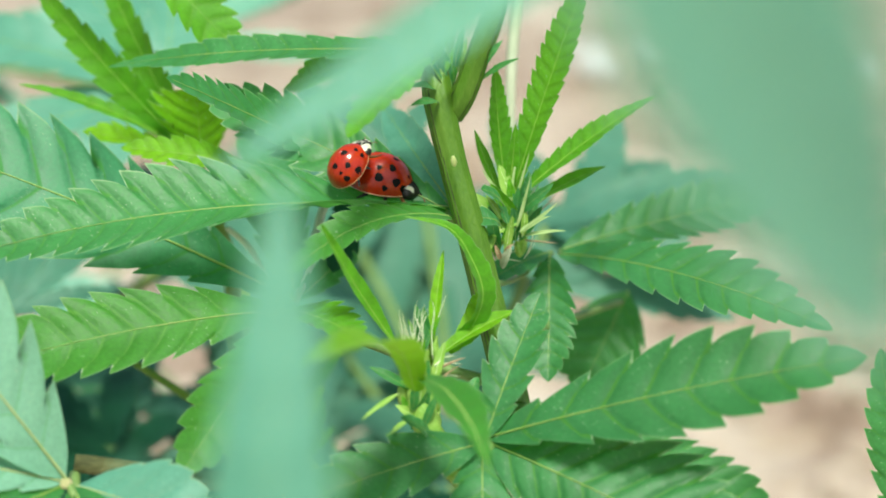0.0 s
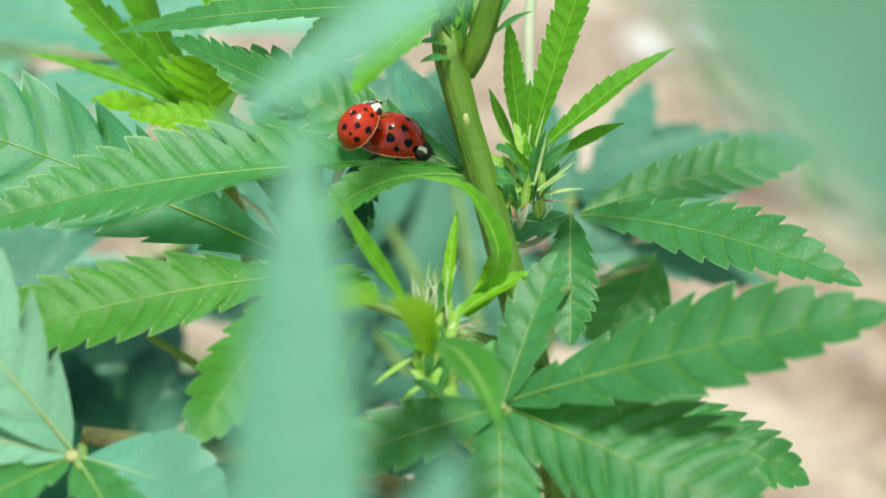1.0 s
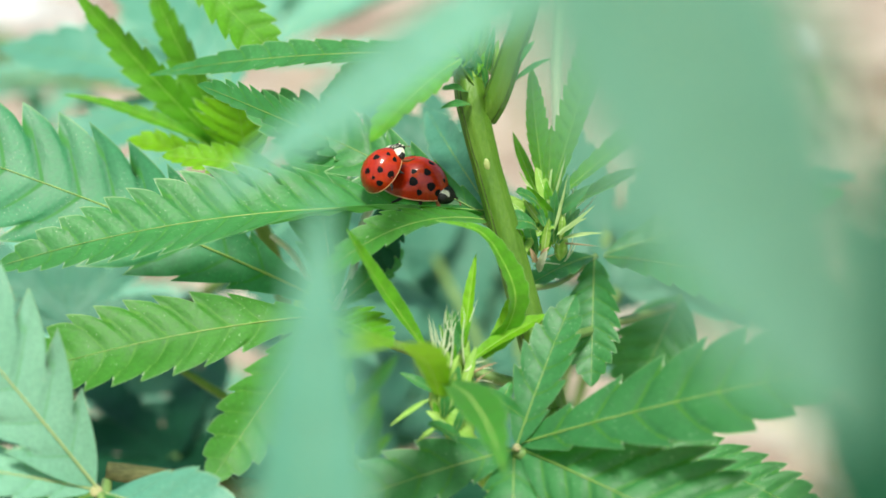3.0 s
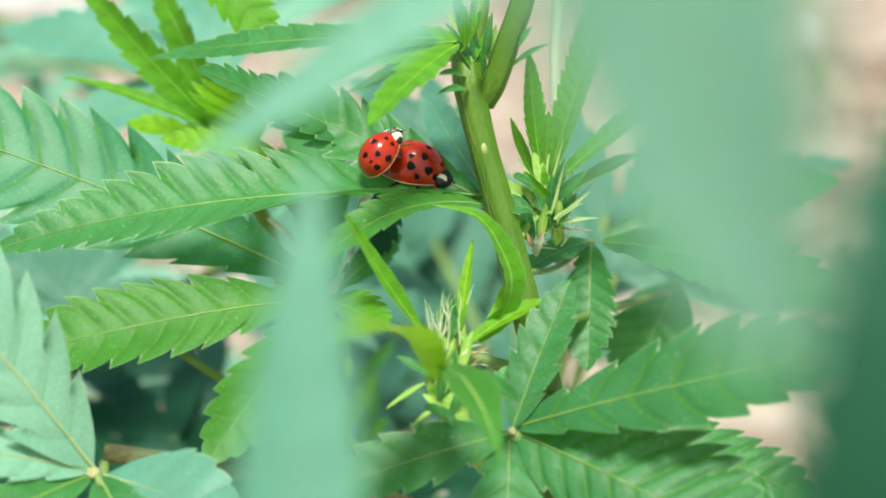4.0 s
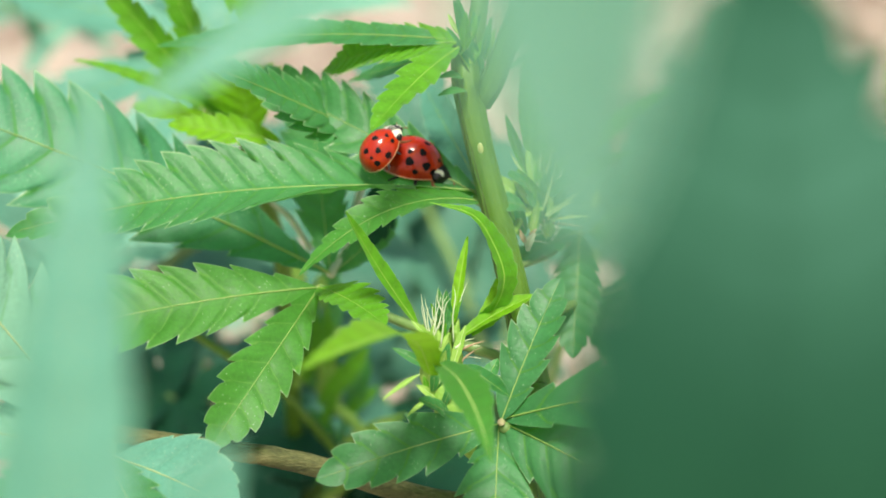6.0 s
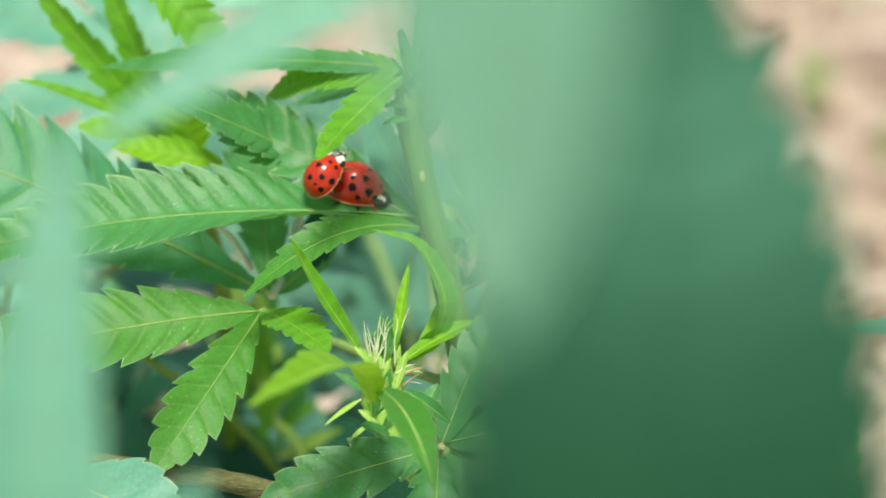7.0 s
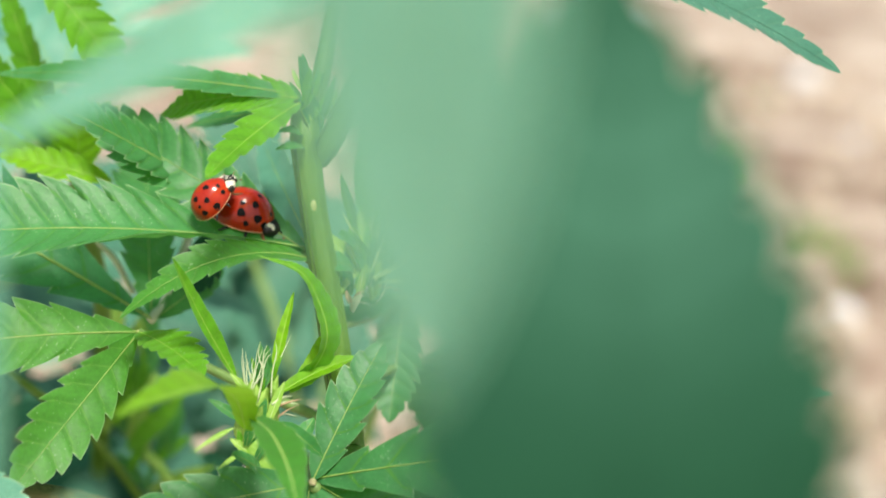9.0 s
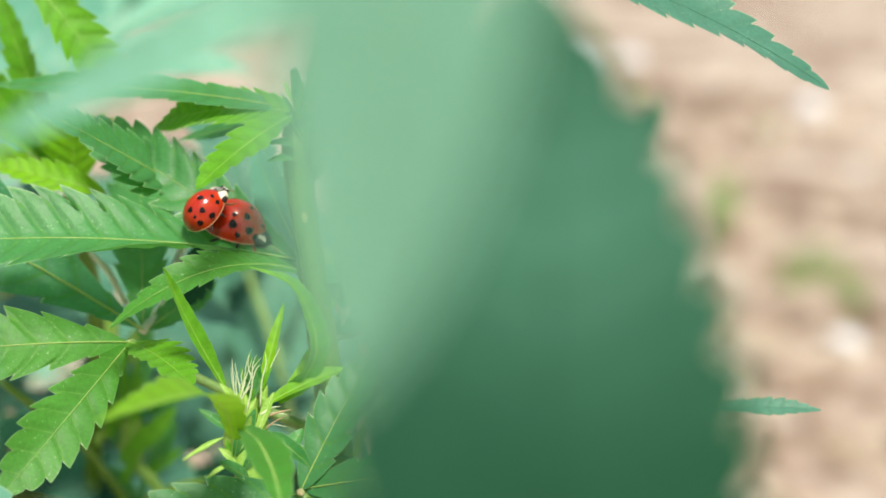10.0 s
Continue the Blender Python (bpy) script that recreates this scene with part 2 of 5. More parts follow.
def soil_material():
    m, nt, out = mat_base("dry_soil")
    pos = nt.nodes.new("ShaderNodeNewGeometry").outputs["Position"]
    a = nd(nt, "ShaderNodeTexNoise", Scale=7.0, Detail=6.0)
    b = nd(nt, "ShaderNodeTexNoise", Scale=45.0, Detail=6.0)
    c = nd(nt, "ShaderNodeTexNoise", Scale=420.0, Detail=4.0)
    for t in (a, b, c):
        nt.links.new(pos, t.inputs["Vector"])
    wide = nd(nt, "ShaderNodeTexNoise", Scale=1.1, Detail=4.0)
    nt.links.new(pos, wide.inputs["Vector"])
    f = math_node(nt, "ADD", math_node(nt, "MULTIPLY", a.outputs[0], 0.45), math_node(nt, "MULTIPLY", b.outputs[0], 0.25))
    f = math_node(nt, "ADD", f, math_node(nt, "MULTIPLY", wide.outputs[0], 0.30))
    col = ramp(nt, f, [(0.40, (0.17, 0.10, 0.065)), (0.48, (0.46, 0.33, 0.24)), (0.57, (0.86, 0.73, 0.60))]).outputs[0]
    col = mix_rgb(nt, 0.35, col, mix_rgb(nt, 1.0, col, c.outputs["Color"], "MULTIPLY"))
    p = nd(nt, "ShaderNodeBsdfPrincipled", Roughness=0.9)
    nt.links.new(col, p.inputs["Base Color"])
    bp = nd(nt, "ShaderNodeBump", Strength=0.6, Distance=0.01)
    nt.links.new(b.outputs[0], bp.inputs["Height"])
    nt.links.new(bp.outputs[0], p.inputs["Normal"])
    nt.links.new(p.outputs[0], out.inputs[0])
    return m


SOIL = soil_material()
STRAW = plain_material("straw", [(0.3, (0.45, 0.34, 0.2)), (0.7, (0.75, 0.64, 0.46))], 60, 0.7, 0.3)
# near white so that it passes for blown-out glare
STONE = plain_material("bright_spot_stone", [(0.3, (0.74, 0.74, 0.74)), (0.7, (0.88, 0.89, 0.9))], 30, 0.7, 0.4)
GRASS = plain_material("grass_blade", [(0.3, (0.10, 0.28, 0.03)), (0.7, (0.24, 0.46, 0.08))], 40, 0.5, 0.2)

# ---- building helpers ----
placed = {}


def set_world(ob, m, parent=None):
    """Place ob at the world pose m, under parent."""
    placed[ob] = m
    if parent is not None:
        ob.parent = parent
        ob.matrix_basis = placed[parent].inverted() @ m
    else:
        ob.matrix_basis = m
    return ob


def mesh_of(name, bm, mats, smooth=True):
    me = bpy.data.meshes.new(name)
    bm.to_mesh(me)
    bm.free()
    for mt in mats:
        me.materials.append(mt)
    if smooth:
        me.shade_smooth()
    return me


def part(name, bm, material, parent, label="", m=None):
    """One mesh object under a thing or a part; its mesh lies in the space of m (the world when m is left out)."""
    mats = material if isinstance(material, (list, tuple)) else [material]
    ob = new(name, mesh_of(name, bm, mats))
    set_world(ob, m if m is not None else (placed[parent] if parent is not None else Matrix()), parent)
    if label:
        tagged(ob, label)
    return ob


def thing(name, x, y, z, label, category, group="", kind=""):
    ob = new(name)
    ob.empty_display_size = 0.01
    set_world(ob, Matrix.Translation((x * MM, y * MM, z * MM)))
    return tagged(ob, label, category, group, kind)


def spline(points, n):
    """Catmull-Rom through the points: n steps a span."""
    p = [Vector(q) for q in points]
    p = [p[0] * 2 - p[1]] + p + [p[-1] * 2 - p[-2]]
    out = []
    for k in range(1, len(p) - 2):
        a, b, c, d = p[k - 1:k + 3]
        for j in range(n):
            t = j / n
            out.append(0.5 * ((2 * b) + (c - a) * t + (2 * a - 5 * b + 4 * c - d) * t * t + (3 * b - a - 3 * c + d) * t ** 3))
    out.append(p[-2])
    return out


def tube(bm, points, radii, sides=8, steps=5, ridge=0.0, ridges=6, mat=0, groove_mat=None, grooves=(), seed=0, rough=0.0):
    """A swept round stalk through points (mm, world), with radii (mm) at the points."""
    rng = random.Random(seed)
    path = spline(points, steps)
    n = len(path)
    prev = None
    up = Vector((0.3, 1, 0.1)).normalized()
    rings, marks = [], []
    for i, c in enumerate(path):
        d = (path[min(i + 1, n - 1)] - path[max(i - 1, 0)]).normalized()
        u = (up - d * up.dot(d)).normalized()
        w = d.cross(u)
        up = u
        marks.append([round(math.atan2(Vector(g).dot(w), Vector(g).dot(u)) / (2 * math.pi) * sides) % sides for g in grooves])
        s = i / (n - 1) * (len(radii) - 1)
        k = min(int(s), len(radii) - 2)
        r = radii[k] * (1 - s + k) + radii[k + 1] * (s - k)
        ring = []
        for j in range(sides):
            a = 2 * math.pi * j / sides
            rr = r * (1 + ridge * math.cos(ridges * a) + rough * (rng.random() - 0.5))
            ring.append(bm.verts.new((c + (u * math.cos(a) + w * math.sin(a)) * rr) * MM))
        rings.append(ring)
    for a, b, mk in zip(rings, rings[1:], marks):
        for j in range(sides):
            f = bm.faces.new((a[j], a[(j + 1) % sides], b[(j + 1) % sides], b[j]))
            f.material_index = groove_mat if j in mk else mat

    for ring, flip in ((rings[0], True), (rings[-1], False)):
        f = bm.faces.new(ring[::-1] if flip else ring)
        f.material_index = mat
    return bm


def stalk(name, points, radii, material, parent, label="", **kw):
    bm = bmesh.new()
    tube(bm, points, radii, **kw)
    shift = placed[parent].inverted() if parent is not None else Matrix()
    bm.transform(shift)
    return part(name, bm, material, parent, label)


def leaflet_mesh(length, width, teeth, bow=0.0, fold=20.0, curl=0.0, twist=0.0, side=0.0, sweep=0.75, tooth=0.28, belly=0.42, rib=0.16, seed=0, cols=7, rows=(0, 0.12, 0.35, 0.6, 0.82, 1.0), wave=0.12, relief=0.9):
    """A saw-edged lance-shaped blade along +x with its upper face to +z (mm in, metres out).
    bow: arch of the midline; side: arch within the blade; fold: degrees each half rises; curl: droop of the tip."""
    rng = random.Random(seed)
    bm = bmesh.new()
    uvl = bm.loops.layers.uv.new("UVMap")
    n = teeth * cols
    a = belly / (1 - belly)
    peak = (belly ** a) * (1 - belly)
    tf = math.tan(radians(fold))
    jit = [[rng.uniform(0.8, 1.15) for _ in range(teeth + 1)] for _ in range(2)]
    ph = rng.uniform(0, 6.28)

    def mid(s):
        return Vector((length * s, side * 4 * s * (1 - s), bow * 4 * s * (1 - s) - curl * s ** 3))

    grid = {}
    for i in range(n + 1):
        s = i / n
        f = (s * teeth) % 1.0
        k = min(int(s * teeth), teeth)
        w = width / 2 * min(1.0, ((s ** a) * (1 - s) / peak)) ** 0.82
        rise = (f / 0.86) ** 0.55 if f <= 0.86 else max(0.0, 1 - (f - 0.86) / 0.13)
        taper = min(1, s / 0.12) * min(1, (1 - s) / 0.06 + 0.15)
        d = (mid(min(s + 0.01, 1)) - mid(max(s - 0.01, 0))).normalized()
        zt = Vector((-d.z, 0, d.x))
        yt = zt.cross(d)
        tw = radians(twist) * (s - 0.2)
        zt, yt = zt * math.cos(tw) - yt * math.sin(tw), yt * math.cos(tw) + zt * math.sin(tw)
        for sgn in (-1, 1):
            tj = tooth * jit[0 if sgn < 0 else 1][k] * taper
            edge = w * (1 - tj + tj * rise * 1.0)
            for r, v in enumerate(rows):
                if r == 0 and sgn > 0:
                    grid[i, sgn, 0] = grid[i, -1, 0]
                    continue
                y = sgn * v * (edge if r >= len(rows) - 2 else w * (1 - tj * 0.5 * v))
                x = v * w * sweep + (v ** 4) * tj * rise * w * 0.95
                vein = math.exp(-((f - 0.96) / 0.15) ** 2) + math.exp(-((f + 0.04) / 0.15) ** 2)
                z = abs(y) * tf - 0.095 * relief * w * vein * min(1, v * 3) * (1.1 - v) + wave * w * v * v * math.sin(s * 9 + ph + sgn)
                z += 0.03 * w * math.exp(-(v / 0.15) ** 2)
                grid[i, sgn, r] = bm.verts.new((mid(s) + d * x * (1 - s) ** 0.3 + yt * y + zt * z) * MM)
    for i in range(n):
        for sgn in (-1, 1):
            for r in range(len(rows) - 1):
                q = [grid[i, sgn, r], grid[i + 1, sgn, r], grid[i + 1, sgn, r + 1], grid[i, sgn, r + 1]]
                uvs = [(i / cols, rows[r]), ((i + 1) / cols, rows[r]), ((i + 1) / cols, rows[r + 1]), (i / cols, rows[r + 1])]
                if sgn < 0:
                    q, uvs = q[::-1], uvs[::-1]
                f = bm.faces.new(q)
                for lp, c in zip(f.loops, uvs):
                    lp[uvl].uv = (c[0], c[1] * sgn)
    # midrib: a tapered raised cord, round below and slightly proud above
    steps = max(8, teeth)
    rings = []
    for i in range(steps + 1):
        s = i / steps * 0.97
        c = mid(s)
        rr = 0.45 * rib * (1 - 0.85 * s)
        w = width / 2
        d = (mid(min(s + 0.01, 1)) - mid(max(s - 0.01, 0))).normalized()
        zt = Vector((-d.z, 0, d.x))
        yt = zt.cross(d)
        rings.append([bm.verts.new((c + yt * rr * math.cos(t) + zt * (rr * 1.1 * math.sin(t) + 0.035 * w)) * MM) for t in (0, 1.05, 2.09, 3.14, 4.19, 5.24)])
    for p, q in zip(rings, rings[1:]):
        for j in range(6):
            f = bm.faces.new((p[j], q[j], q[(j + 1) % 6], p[(j + 1) % 6]))
            f.material_index = 1
    return bm


def frame_of(base, tip, normal):
    """World pose with +x from base to tip and +z along normal (mm)."""
    x = (Vector(tip) - Vector(base)).normalized()
    z = Vector(normal)
    z = (z - x * z.dot(x)).normalized()
    y = z.cross(x)
    m = Matrix((x, y, z)).transposed().to_4x4()
    return Matrix.Translation(Vector(base) * MM) @ m


def leaflet(parent, base, tip, normal, width, mats, teeth=0, name="leaflet", label="", **kw):
    length = (Vector(tip) - Vector(base)).length
    teeth = teeth or max(5, round(length / 3.1))
    bm = leaflet_mesh(length, width, teeth, **kw)
    return part(name, bm, list(mats), parent, label, frame_of(base, tip, normal))


GREEN = (MATURE, RIB)
FAN = (FANLEAF, RIB)
LIVE = (LIVELY, RIB)
LIMY = (LIME, YOUNG_RIB)
FRESH = (YOUNG, YOUNG_RIB)
BLUE = (BLUISH_SHEEN, PALE_RIB)
PALER = (PALE_SHEEN, PALE_RIB)
SHADY = (SHADED_LEAF, SHADED_LEAF)
SILVER = (SILVER_SHEEN, RIB)
HAZE = (HAZY, HAZY)


# ---- ground ----
def ground():
    rng = random.Random(3)
    bm = bmesh.new()
    rings = [0.0, 0.1, 0.2, 0.3, 0.45, 0.6, 0.8, 1.0, 1.3, 1.7, 2.2, 3, 4, 6, 9, 15, 30, 80, 300, 2000]
    sides = 96
    last = None
    for r in rings:
        row = []
        for j in range(sides):
            a = 2 * math.pi * j / sides
            x, y = r * math.cos(a), 0.3 + r * math.sin(a)
            z = 0.0 if r > 5 else 0.018 * noise.noise((x * 4, y * 4, 0)) + 0.008 * noise.noise((x * 17, y * 17, 3))
            row.append(bm.verts.new((x, y, z - 0.012)))
            if r == 0:
                row = row * sides
                break
        if last:
            for j in range(sides):
                q = [last[j], last[(j + 1) % sides], row[(j + 1) % sides], row[j]]
                q = list(dict.fromkeys(q))
                bm.faces.new(q[::-1])
        last = row
    bmesh.ops.recalc_face_normals(bm, faces=bm.faces)
    ob = part("ground", bm, SOIL, None)
    tagged(ob, "dry pinkish beige soil strewn with litter", "ground", kind="structure")
    # clods and pale pebbles
    bm = bmesh.new()
    for k in range(900):
        a = rng.uniform(-0.5, 0.9)
        d = 0.5 + 3.4 * rng.random() ** 1.4
        x, y = d * math.sin(a), d * math.cos(a)
        r = rng.uniform(0.006, 0.022) * (0.6 + 0.25 * d)
        m = Matrix.LocRotScale((x, y, 0.0), Euler((rng.random() * 6, rng.random() * 6, rng.random() * 6)), (r, r * rng.uniform(0.6, 1), r * rng.uniform(0.4, 0.8)))
        bmesh.ops.create_icosphere(bm, subdivisions=1, radius=1.0, matrix=m)
    ob = part("clods", bm, SOIL, None)
    tagged(ob, "loose crumbly clods of dry soil", "soil clods", kind="stuff")
    bm = bmesh.new()
    for k in range(1400):
        a = rng.uniform(-0.5, 0.9)
        d = 0.45 + 3.2 * rng.random() ** 1.3
        x, y, t = d * math.sin(a), d * math.cos(a), rng.uniform(0, 3.14)
        ln, w = rng.uniform(0.02, 0.07), rng.uniform(0.001, 0.003)
        c, s = math.cos(t), math.sin(t)
        z = 0.008 + rng.random() * 0.006
        v = [bm.verts.new((x + c * p * ln - s * q * w, y + s * p * ln + c * q * w, z + p * 0.004 + (0.002 if q == 0 else 0))) for p in (-0.5, 0.5) for q in (-1, 0, 1)]
        bm.faces.new((v[0], v[1], v[4], v[3]))
        bm.faces.new((v[1], v[2], v[5], v[4]))
    ob = part("straw_litter", bm, STRAW, None)
    tagged(ob, "scattered pale straw and dry leaf litter on soil", "straw litter", kind="stuff")


ground()


def pebble(x, y, r, seed):
    rng = random.Random(seed)
    bm = bmesh.new()
    bmesh.ops.create_icosphere(bm, subdivisions=3, radius=r)
    for v in bm.verts:
        v.co *= 1 + 0.22 * noise.noise(v.co / r * 1.3 + Vector((seed, 0, 0)))
        v.co.z *= 0.6
    ob = part("stone", bm, STONE, None, m=Matrix.Translation((x, y, r * 0.35)))
    tagged(ob, "pale rounded stone added on the dry soil for a bright white spot", "stone", "pale stones on the soil")


# ---- the hemp plant with the beetles ----
plant = thing("hemp_plant", 36, 10, 0, "tall green hemp plant with serrated leaves and a flowering side shoot", "plant")
bm = bmesh.new()
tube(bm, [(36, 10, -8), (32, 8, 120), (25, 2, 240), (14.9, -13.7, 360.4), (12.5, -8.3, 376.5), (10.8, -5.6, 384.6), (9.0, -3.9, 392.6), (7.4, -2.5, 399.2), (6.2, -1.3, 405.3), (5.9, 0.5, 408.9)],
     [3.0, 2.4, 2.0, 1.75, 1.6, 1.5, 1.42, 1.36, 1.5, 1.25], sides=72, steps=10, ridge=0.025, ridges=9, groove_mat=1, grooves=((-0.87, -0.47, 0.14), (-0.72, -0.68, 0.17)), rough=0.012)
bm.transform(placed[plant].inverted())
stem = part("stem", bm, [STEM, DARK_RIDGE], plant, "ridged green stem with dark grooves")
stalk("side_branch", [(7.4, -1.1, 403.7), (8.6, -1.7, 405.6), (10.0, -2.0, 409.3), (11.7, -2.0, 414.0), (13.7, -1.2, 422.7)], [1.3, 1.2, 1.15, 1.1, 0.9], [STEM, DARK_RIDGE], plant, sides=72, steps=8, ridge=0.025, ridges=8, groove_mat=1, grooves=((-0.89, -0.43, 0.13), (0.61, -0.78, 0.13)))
stalk("leading_shoot", [(6.7, 0.4, 406.0), (7.1, 2.1, 409.6), (7.7, 3.9, 413.2), (8.8, 8.9, 422.8)], [1.3, 1.0, 0.9, 0.6], STEM, plant, sides=14, steps=5)


def leaf(parent, points, radii, label, material=PETIOLE, name="leaf"):
    """A palmate leaf: its petiole carries the leaflets."""
    return stalk(name, points, radii, material, parent, label, sides=10, steps=5)


def hub(parent, at, size, normal):
    """The knuckle where the leaflets of a fan leaf meet (mm)."""
    bm = bmesh.new()
    bmesh.ops.create_uvsphere(bm, u_segments=12, v_segments=8, radius=1.0)
    for v in bm.verts:
        v.co = Vector((v.co.x, v.co.y, v.co.z * 0.4)) * size * (1 + 0.3 * noise.noise(v.co * 2 + Vector(at))) * MM
    q = Vector(normal).to_track_quat("Z", "Y").to_matrix().to_4x4()
    part("hub", bm, HUB, parent, "beige knuckle of the leaf", Matrix.Translation(Vector(at) * MM) @ q)


# leaf under the beetles, one long drooping leaflet above its fellows
la = leaf(plant, [(9.2, -3.8, 393.1), (8.1, -1.7, 393.2), (6.9, -0.6, 393.7)], [0.7, 0.6, 0.55], "green compound leaf with the two beetles on it")
leaflet(la, (7.4, -0.5, 394.2), (-39.7, -4.9, 391.9), (-0.03, -0.23, 0.97), 11.2, GREEN, 17, bow=2.3, fold=20, twist=-49, tooth=0.32, belly=0.42, rib=0.22, seed=1, curl=0.5)
leaflet(la, (7.5, -0.6, 393.8), (-17.2, 10.6, 405.1), (-0.33, -0.71, 0.62), 7.6, GREEN, 11, bow=0.8, fold=14, belly=0.48, seed=2)
leaflet(la, (7.7, 1.5, 394.1), (1.8, 20.4, 401.7), (-0.48, -0.73, 0.48), 4.6, (DULL_SHEEN, RIB), 6, bow=0.5, fold=12, seed=3, tooth=0.12)
leaflet(la, (7.4, -2.7, 393.8), (-10.4, -11.2, 388.7), (-0.02, -0.32, 0.95), 5.4, LIVE, 10, bow=3.2, fold=10, seed=4, belly=0.3)

# palmate leaf behind, mostly in its shade
lb = leaf(plant, [(8.7, -2.5, 394.3), (2.3, 13.4, 392.9), (-3.7, 16.4, 392.8), (-5.7, 14.6, 389.4), (-6.6, 9.8, 386.2), (-8.3, 6.2, 383.9)], [0.5, 0.5, 0.45, 0.45, 0.4, 0.5], "broad dark green palmate leaf behind the beetles", PALE)
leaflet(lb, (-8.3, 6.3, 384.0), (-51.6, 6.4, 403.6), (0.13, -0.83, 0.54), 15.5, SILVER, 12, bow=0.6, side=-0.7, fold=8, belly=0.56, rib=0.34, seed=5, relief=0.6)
leaflet(lb, (-8.2, 6.3, 384.1), (-11.3, 30.1, 400.2), (-0.09, -0.95, 0.31), 8.5, GREEN, 9, bow=0.5, fold=12, belly=0.5, seed=6)
leaflet(lb, (-8.0, 6.3, 384.0), (-1.2, 15.3, 387.7), (0.23, -0.89, 0.40), 3.4, GREEN, 5, bow=0.3, fold=14, seed=7)
stalk("petiole", [(-15.1, 15.5, 389.8), (-12.8, 15.1, 387.7), (-10.8, 14.5, 384.4)], [0.3, 0.36, 0.3], PALE, plant, "pale withered leaf stalk")

# leaf below, spreading to the side of the flowering shoot
lc = leaf(plant, [(10.7, -6.9, 378.3), (2.0, -4.0, 380.6), (-8.9, -4.6, 385.6)], [0.6, 0.5, 0.5], "bright green palmate leaf below the flowering shoot")
leaflet(lc, (-8.9, -4.6, 385.6), (-37.4, -11.6, 382.6), (-0.07, -0.74, 0.67), 9.6, LIVE, 10, bow=1.6, fold=12, belly=0.5, rib=0.2, seed=8)
leaflet(lc, (-8.9, -4.6, 385.6), (-18.7, -20.0, 374.4), (0.23, -0.87, 0.44), 6.8, LIVE, 8, bow=0.6, fold=14, belly=0.5, seed=9, twist=10)
leaflet(lc, (-8.9, -4.6, 385.6), (-1.9, -18.1, 385.7), (0.13, -0.60, 0.78), 5.2, FRESH, 8, bow=0.6, fold=14, seed=10)
hub(lc, (-8.9, -4.6, 385.6), 0.3, (0, -0.74, 0.67))

# fan leaf low in front of the stem
ld = leaf(plant, [(13.2, -9.2, 372.2), (10.8, -15.3, 372.6), (9.0, -17.7, 375.6)], [0.6, 0.55, 0.6], "open green fan leaf with toothed leaflets")
leaflet(ld, (8.8, -17.6, 375.9), (14.9, -11.0, 388.2), (-0.34, -0.85, 0.40), 5.4, FAN, 6, bow=0.5, fold=15, seed=11)
leaflet(ld, (8.9, -17.0, 375.9), (40.9, -28.1, 385.5), (0.13, -0.69, 0.71), 10.0, FAN, 9, bow=1.2, fold=12, belly=0.46, rib=0.2, seed=12)
leaflet(ld, (9.0, -17.1, 375.6), (29.5, -30.3, 368.1), (0.13, -0.83, 0.54), 15.0, FAN, 10, bow=0.8, fold=10, belly=0.42, rib=0.22, seed=13)
leaflet(ld, (8.6, -17.1, 375.3), (7.3, -29.8, 363.1), (-0.03, -0.87, 0.50), 8.2, FAN, 7, bow=0.6, fold=12, seed=14)
leaflet(ld, (8.6, -17.7, 375.7), (-8.6, -22.8, 372.3), (-0.07, -0.74, 0.67), 6.8, FAN, 6, bow=0.8, fold=12, seed=15)
hub(ld, (8.8, -17.9, 376.0), 0.38, (0.1, -0.8, 0.6))
le = leaf(plant, [(12.7, -8.5, 372.4), (17.2, 2.0, 368.9), (23.3, 5.8, 367.2)], [0.5, 0.45, 0.4], "dark green leaf low behind the fan leaf")
leaflet(le, (22.9, 5.5, 368.9), (41.1, 2.4, 359.9), (0.14, -0.72, 0.68), 8.0, GREEN, 9, bow=0.6, fold=12, seed=16)

# leaf beside the stem
lf = leaf(plant, [(11.0, -3.4, 387.2), (14.8, 9.4, 384.8), (18.8, 10.9, 387.2)], [0.35, 0.3, 0.3], "fresh green palmate leaf spreading beside the stem")
leaflet(lf, (18.5, 10.9, 386.9), (17.1, 1.4, 375.8), (-0.14, -0.88, 0.46), 6.0, FAN, 9, bow=0.5, fold=16, seed=17)
leaflet(lf, (19.8, 14.2, 386.2), (43.9, -6.8, 382.4), (0.09, -0.74, 0.67), 8.2, FAN, 11, bow=2.2, fold=12, belly=0.44, seed=18)
leaflet(lf, (19.9, 14.3, 386.5), (46.6, 22.2, 390.6), (0.09, -0.69, 0.72), 7.2, FAN, 11, bow=1.0, fold=12, belly=0.46, seed=19)
leaflet(lf, (18.4, 10.9, 387.1), (10.3, 1.4, 385.8), (-0.18, -0.71, 0.68), 3.6, GREEN, 5, bow=0.6, fold=14, seed=20)
lg = leaf(plant, [(11.5, -8.1, 382.7), (20.8, 12.1, 379.6), (28.0, 22.7, 378.7)], [0.5, 0.45, 0.4], "dark green leaf in the shade behind")
leaflet(lg, (29.3, 24.8, 379.5), (22.8, 19.0, 369.4), (0.04, -0.91, 0.40), 11.0, GREEN, 6, bow=0.4, fold=10, seed=21, belly=0.35)

